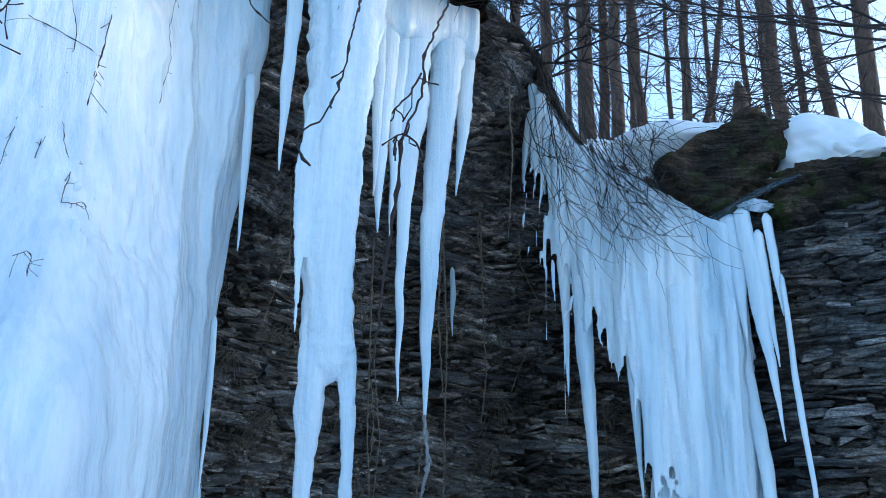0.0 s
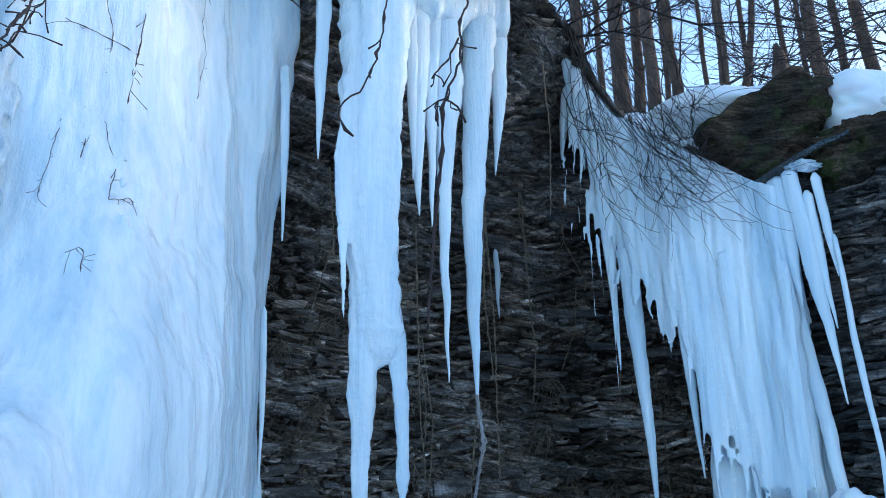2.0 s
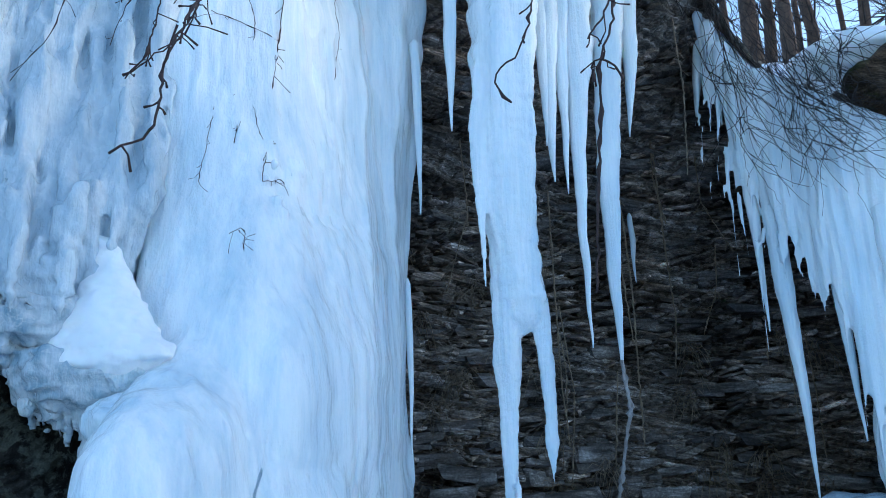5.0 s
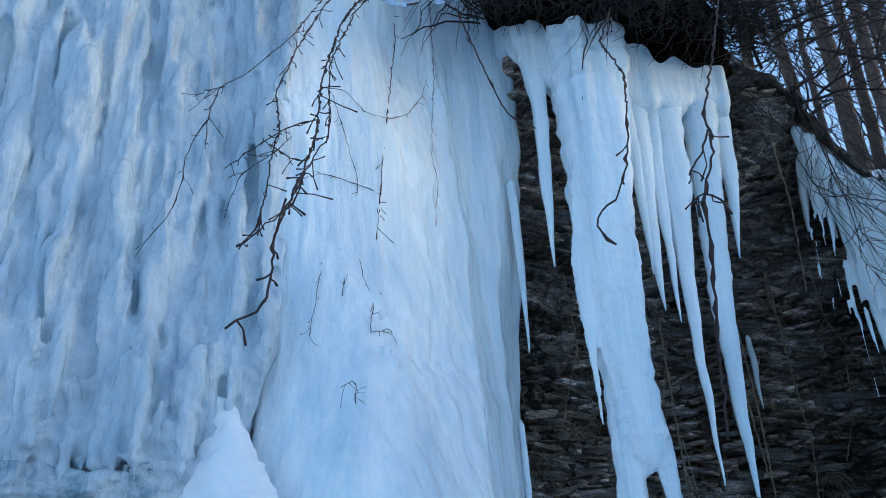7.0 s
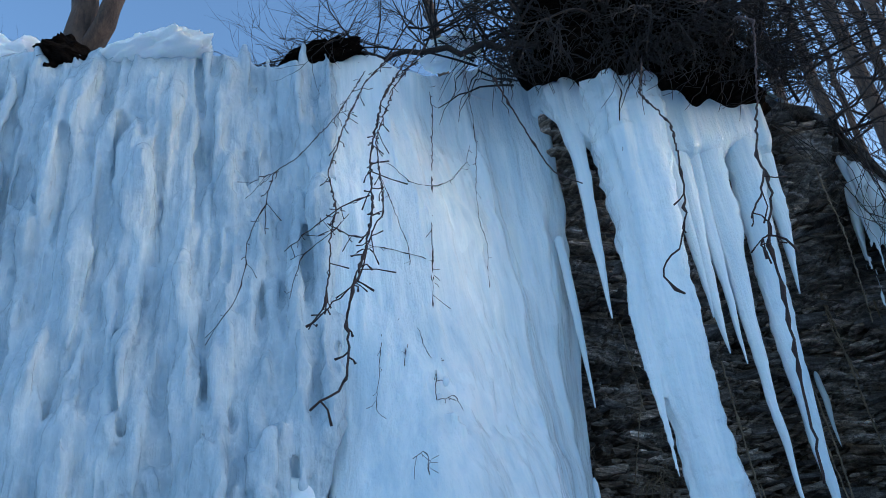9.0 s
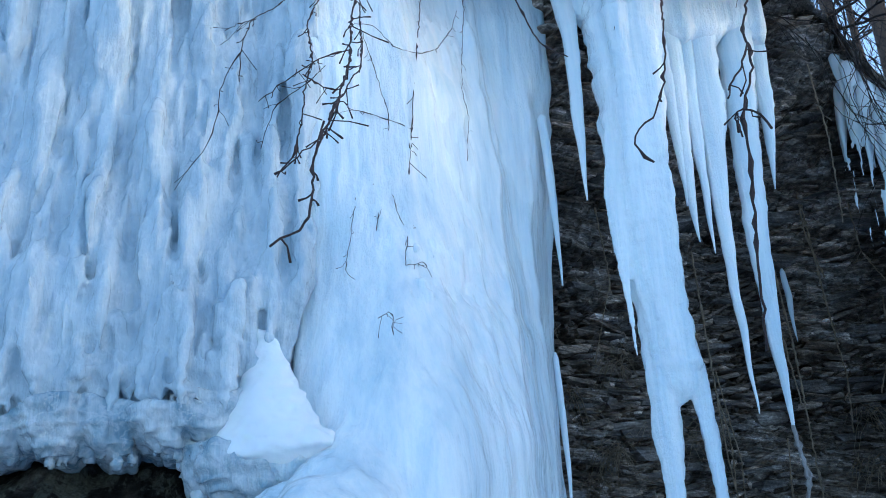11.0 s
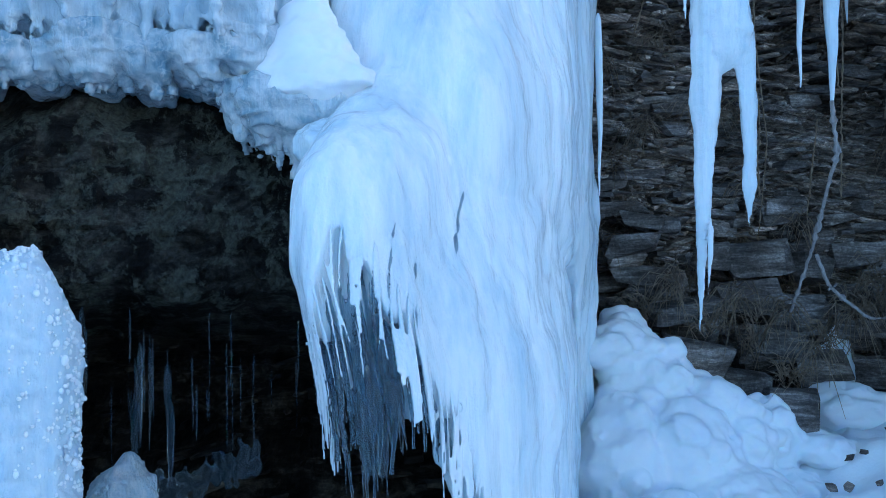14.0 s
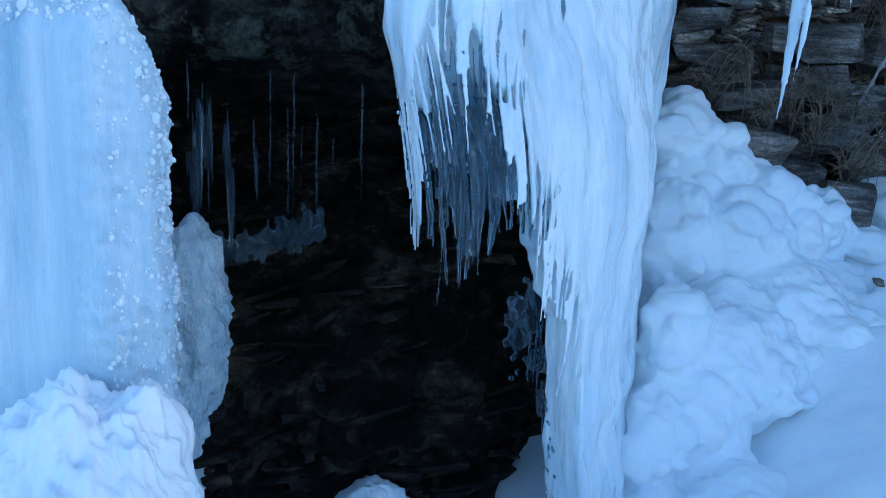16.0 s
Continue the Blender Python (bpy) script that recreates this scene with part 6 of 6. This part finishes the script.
vine([(-0.118, 4.72, 2.108), (-0.089, 4.80, 1.845), (-0.138, 5.00, 1.616), (-0.204, 5.20, 1.307), (-0.303, 5.30, 0.986)], 0.014, FROST, 2, "frozen_vine", "pale frosted vine hanging down to the cliff foot")
vine([(-0.173, 5.10, 1.325), (-0.112, 5.15, 1.155), (0.030, 5.30, 1.023), (0.118, 5.40, 0.954), (0.363, 5.50, 0.981)], 0.014, FROST, 2, "frozen_vine", "pale frosted vine hanging down to the cliff foot")
vine([(-1.700, 3.800, 5.060), (-1.687, 3.797, 4.824), (-1.666, 3.638, 4.310), (-1.628, 3.437, 3.764), (-1.630, 3.407, 3.535), (-1.639, 3.362, 3.236), (-1.614, 3.292, 2.996), (-1.575, 3.161, 2.753)], 0.0035, VINE, 16, "vine", "thin brown vine frozen against the ice face")
vine([(-1.573, 3.166, 2.755), (-1.558, 3.194, 2.761), (-1.535, 3.293, 2.810), (-1.501, 3.274, 2.721)], 0.002, VINE, 4, "vine", "thin brown vine frozen against the ice face")
vine([(-1.897, 3.315, 4.221), (-1.821, 3.380, 4.237), (-1.712, 3.417, 4.078), (-1.634, 3.612, 4.134), (-1.602, 3.756, 4.249), (-1.252, 3.050, 3.822), (-1.230, 3.050, 3.909)], 0.002, VINE, 4, "vine", "thin brown vine frozen against the ice face")
vine([(-1.877, 3.194, 3.644), (-1.745, 3.299, 3.611), (-1.631, 3.414, 3.571)], 0.002, VINE, 4, "vine", "thin brown vine frozen against the ice face")
vine([(-1.861, 3.326, 4.178), (-1.772, 3.317, 3.861), (-1.715, 3.334, 3.620), (-1.733, 3.300, 3.294), (-1.647, 3.273, 3.027), (-1.609, 3.275, 2.963)], 0.002, VINE, 8, "vine", "thin brown vine frozen against the ice face")
vine([(-1.833, 3.206, 3.246), (-1.774, 3.240, 3.236), (-1.740, 3.269, 3.195), (-1.719, 3.174, 2.952)], 0.002, VINE, 4, "vine", "thin brown vine frozen against the ice face")
vine([(-1.773, 3.239, 3.229), (-1.828, 3.189, 3.169), (-1.816, 3.091, 2.890), (-1.806, 3.026, 2.721), (-1.753, 3.016, 2.674)], 0.002, VINE, 4, "vine", "thin brown vine frozen against the ice face")
vine([(-1.209, 3.100, 4.519), (-1.213, 3.100, 4.307), (-1.210, 3.100, 3.934), (-1.529, 3.950, 4.263), (-1.503, 3.858, 3.992), (-1.481, 3.875, 3.829), (-1.474, 3.776, 3.518)], 0.002, VINE, 4, "vine", "thin brown vine frozen against the ice face")
vine([(-1.050, 3.000, 4.232), (-0.969, 3.000, 3.954), (-0.864, 3.000, 3.625), (-0.822, 3.000, 3.558), (-0.733, 3.000, 3.480)], 0.005, VINE, 0, "vine", "thin brown vine frozen against the ice face")
vine([(-1.580, 2.887, 2.445), (-1.553, 2.942, 2.488), (-1.524, 2.921, 2.426), (-1.514, 2.883, 2.369)], 0.002, VINE, 5, "vine", "thin brown vine frozen against the ice face")
vine([(-0.06, 6.08, 5.39), (-0.02, 6.12, 4.43), (-0.05, 6.09, 3.70), (-0.00, 6.13, 2.83), (0.00, 6.13, 1.69)], 0.009, STRAW, 8, "rootlet", "thin pale rootlet trailing down the rock face")
vine([(0.21, 6.31, 4.83), (0.25, 6.34, 3.79), (0.28, 6.36, 3.05), (0.31, 6.39, 2.62), (0.27, 6.35, 2.23)], 0.009, STRAW, 8, "rootlet", "thin pale rootlet trailing down the rock face")
vine([(0.24, 6.32, 4.28), (0.23, 6.32, 3.69), (0.30, 6.37, 3.34)], 0.009, STRAW, 8, "rootlet", "thin pale rootlet trailing down the rock face")
vine([(-0.54, 5.68, 3.46), (-0.53, 5.68, 2.72), (-0.52, 5.69, 2.11), (-0.49, 5.72, 1.68)], 0.008, STRAW, 6, "rootlet", "thin pale rootlet trailing down the rock face")
vine([(-0.04, 6.10, 4.42), (-0.07, 6.07, 2.98), (-0.02, 6.12, 2.41)], 0.009, STRAW, 8, "rootlet", "thin pale rootlet trailing down the rock face")
vine([(1.17, 7.11, 3.20), (1.34, 7.25, 3.08), (1.36, 7.26, 2.68)], 0.009, STRAW, 8, "rootlet", "thin pale rootlet trailing down the rock face")

# dry grass and fine rootlets on the rock
rng = np.random.RandomState(71)


def grass(at, n, size, hang):
    blades = []
    for _ in range(n):
        a = rng.uniform(0, 2 * np.pi)
        h = size * rng.uniform(0.4, 1.0)
        s0 = np.array(at) + rng.normal(0, 0.04, 3)
        up = np.array([0.5 * np.cos(a), 0.35 * np.sin(a) - 0.45, rng.uniform(-0.9, 0.2) if hang else rng.uniform(0.2, 0.9)]) * h
        blades.append(tube([s0, s0 + 0.5 * up + np.array([0, -0.02, 0.05 * size]), s0 + up + np.array([0, 0, -0.25 * h])], [0.0035, 0.003, 0.0012], 3))
    ob = new("dry_grass", mesh_of("dry_grass", *joined(blades), STRAW))
    tagged(ob, "wisps of dry straw-coloured grass on the rock", "dry grass", kind="stuff")


for i in range(46):
    s = rng.uniform(1.3, 4.8)
    z = rng.choice([rng.uniform(0.8, 1.5), rng.uniform(1.4, 3.2)])
    x, y, nx, ny = (float(q) for q in curve_at(BACK, s))
    o = 0.13 + float(back_form(np.array(s), np.array(z)))
    grass((x + nx * o, y + ny * o, z), 26, 0.34, True)
for x, y, z in [(-1.1, 5.0, 0.98), (-0.75, 5.0, 0.9), (-0.3, 5.1, 0.62), (-0.1, 5.5, 0.8), (0.05, 5.9, 1.0), (0.2, 6.1, 0.95), (-0.5, 5.3, 0.8)]:
    grass((x, y, z), 40, 0.32, False)
    grass((x + 0.15, y + 0.15, z + 0.2), 40, 0.4, True)
for i in range(16):
    s = rng.uniform(1.3, 4.8)
    x, y, nx, ny = (float(q) for q in curve_at(BACK, s))
    z = rng.uniform(2.2, 4.6)
    h = rng.uniform(0.5, 1.3)
    o = 0.2 + float(back_form(np.array(s), np.array(z)))
    vine([(x + nx * o, y + ny * o, z), (x + nx * o + rng.normal(0, 0.05), y + ny * o, z - 0.5 * h), (x + nx * o + rng.normal(0, 0.08), y + ny * o, z - h)], 0.006, STRAW, 4, "rootlet", "thin pale rootlet trailing down the rock face")
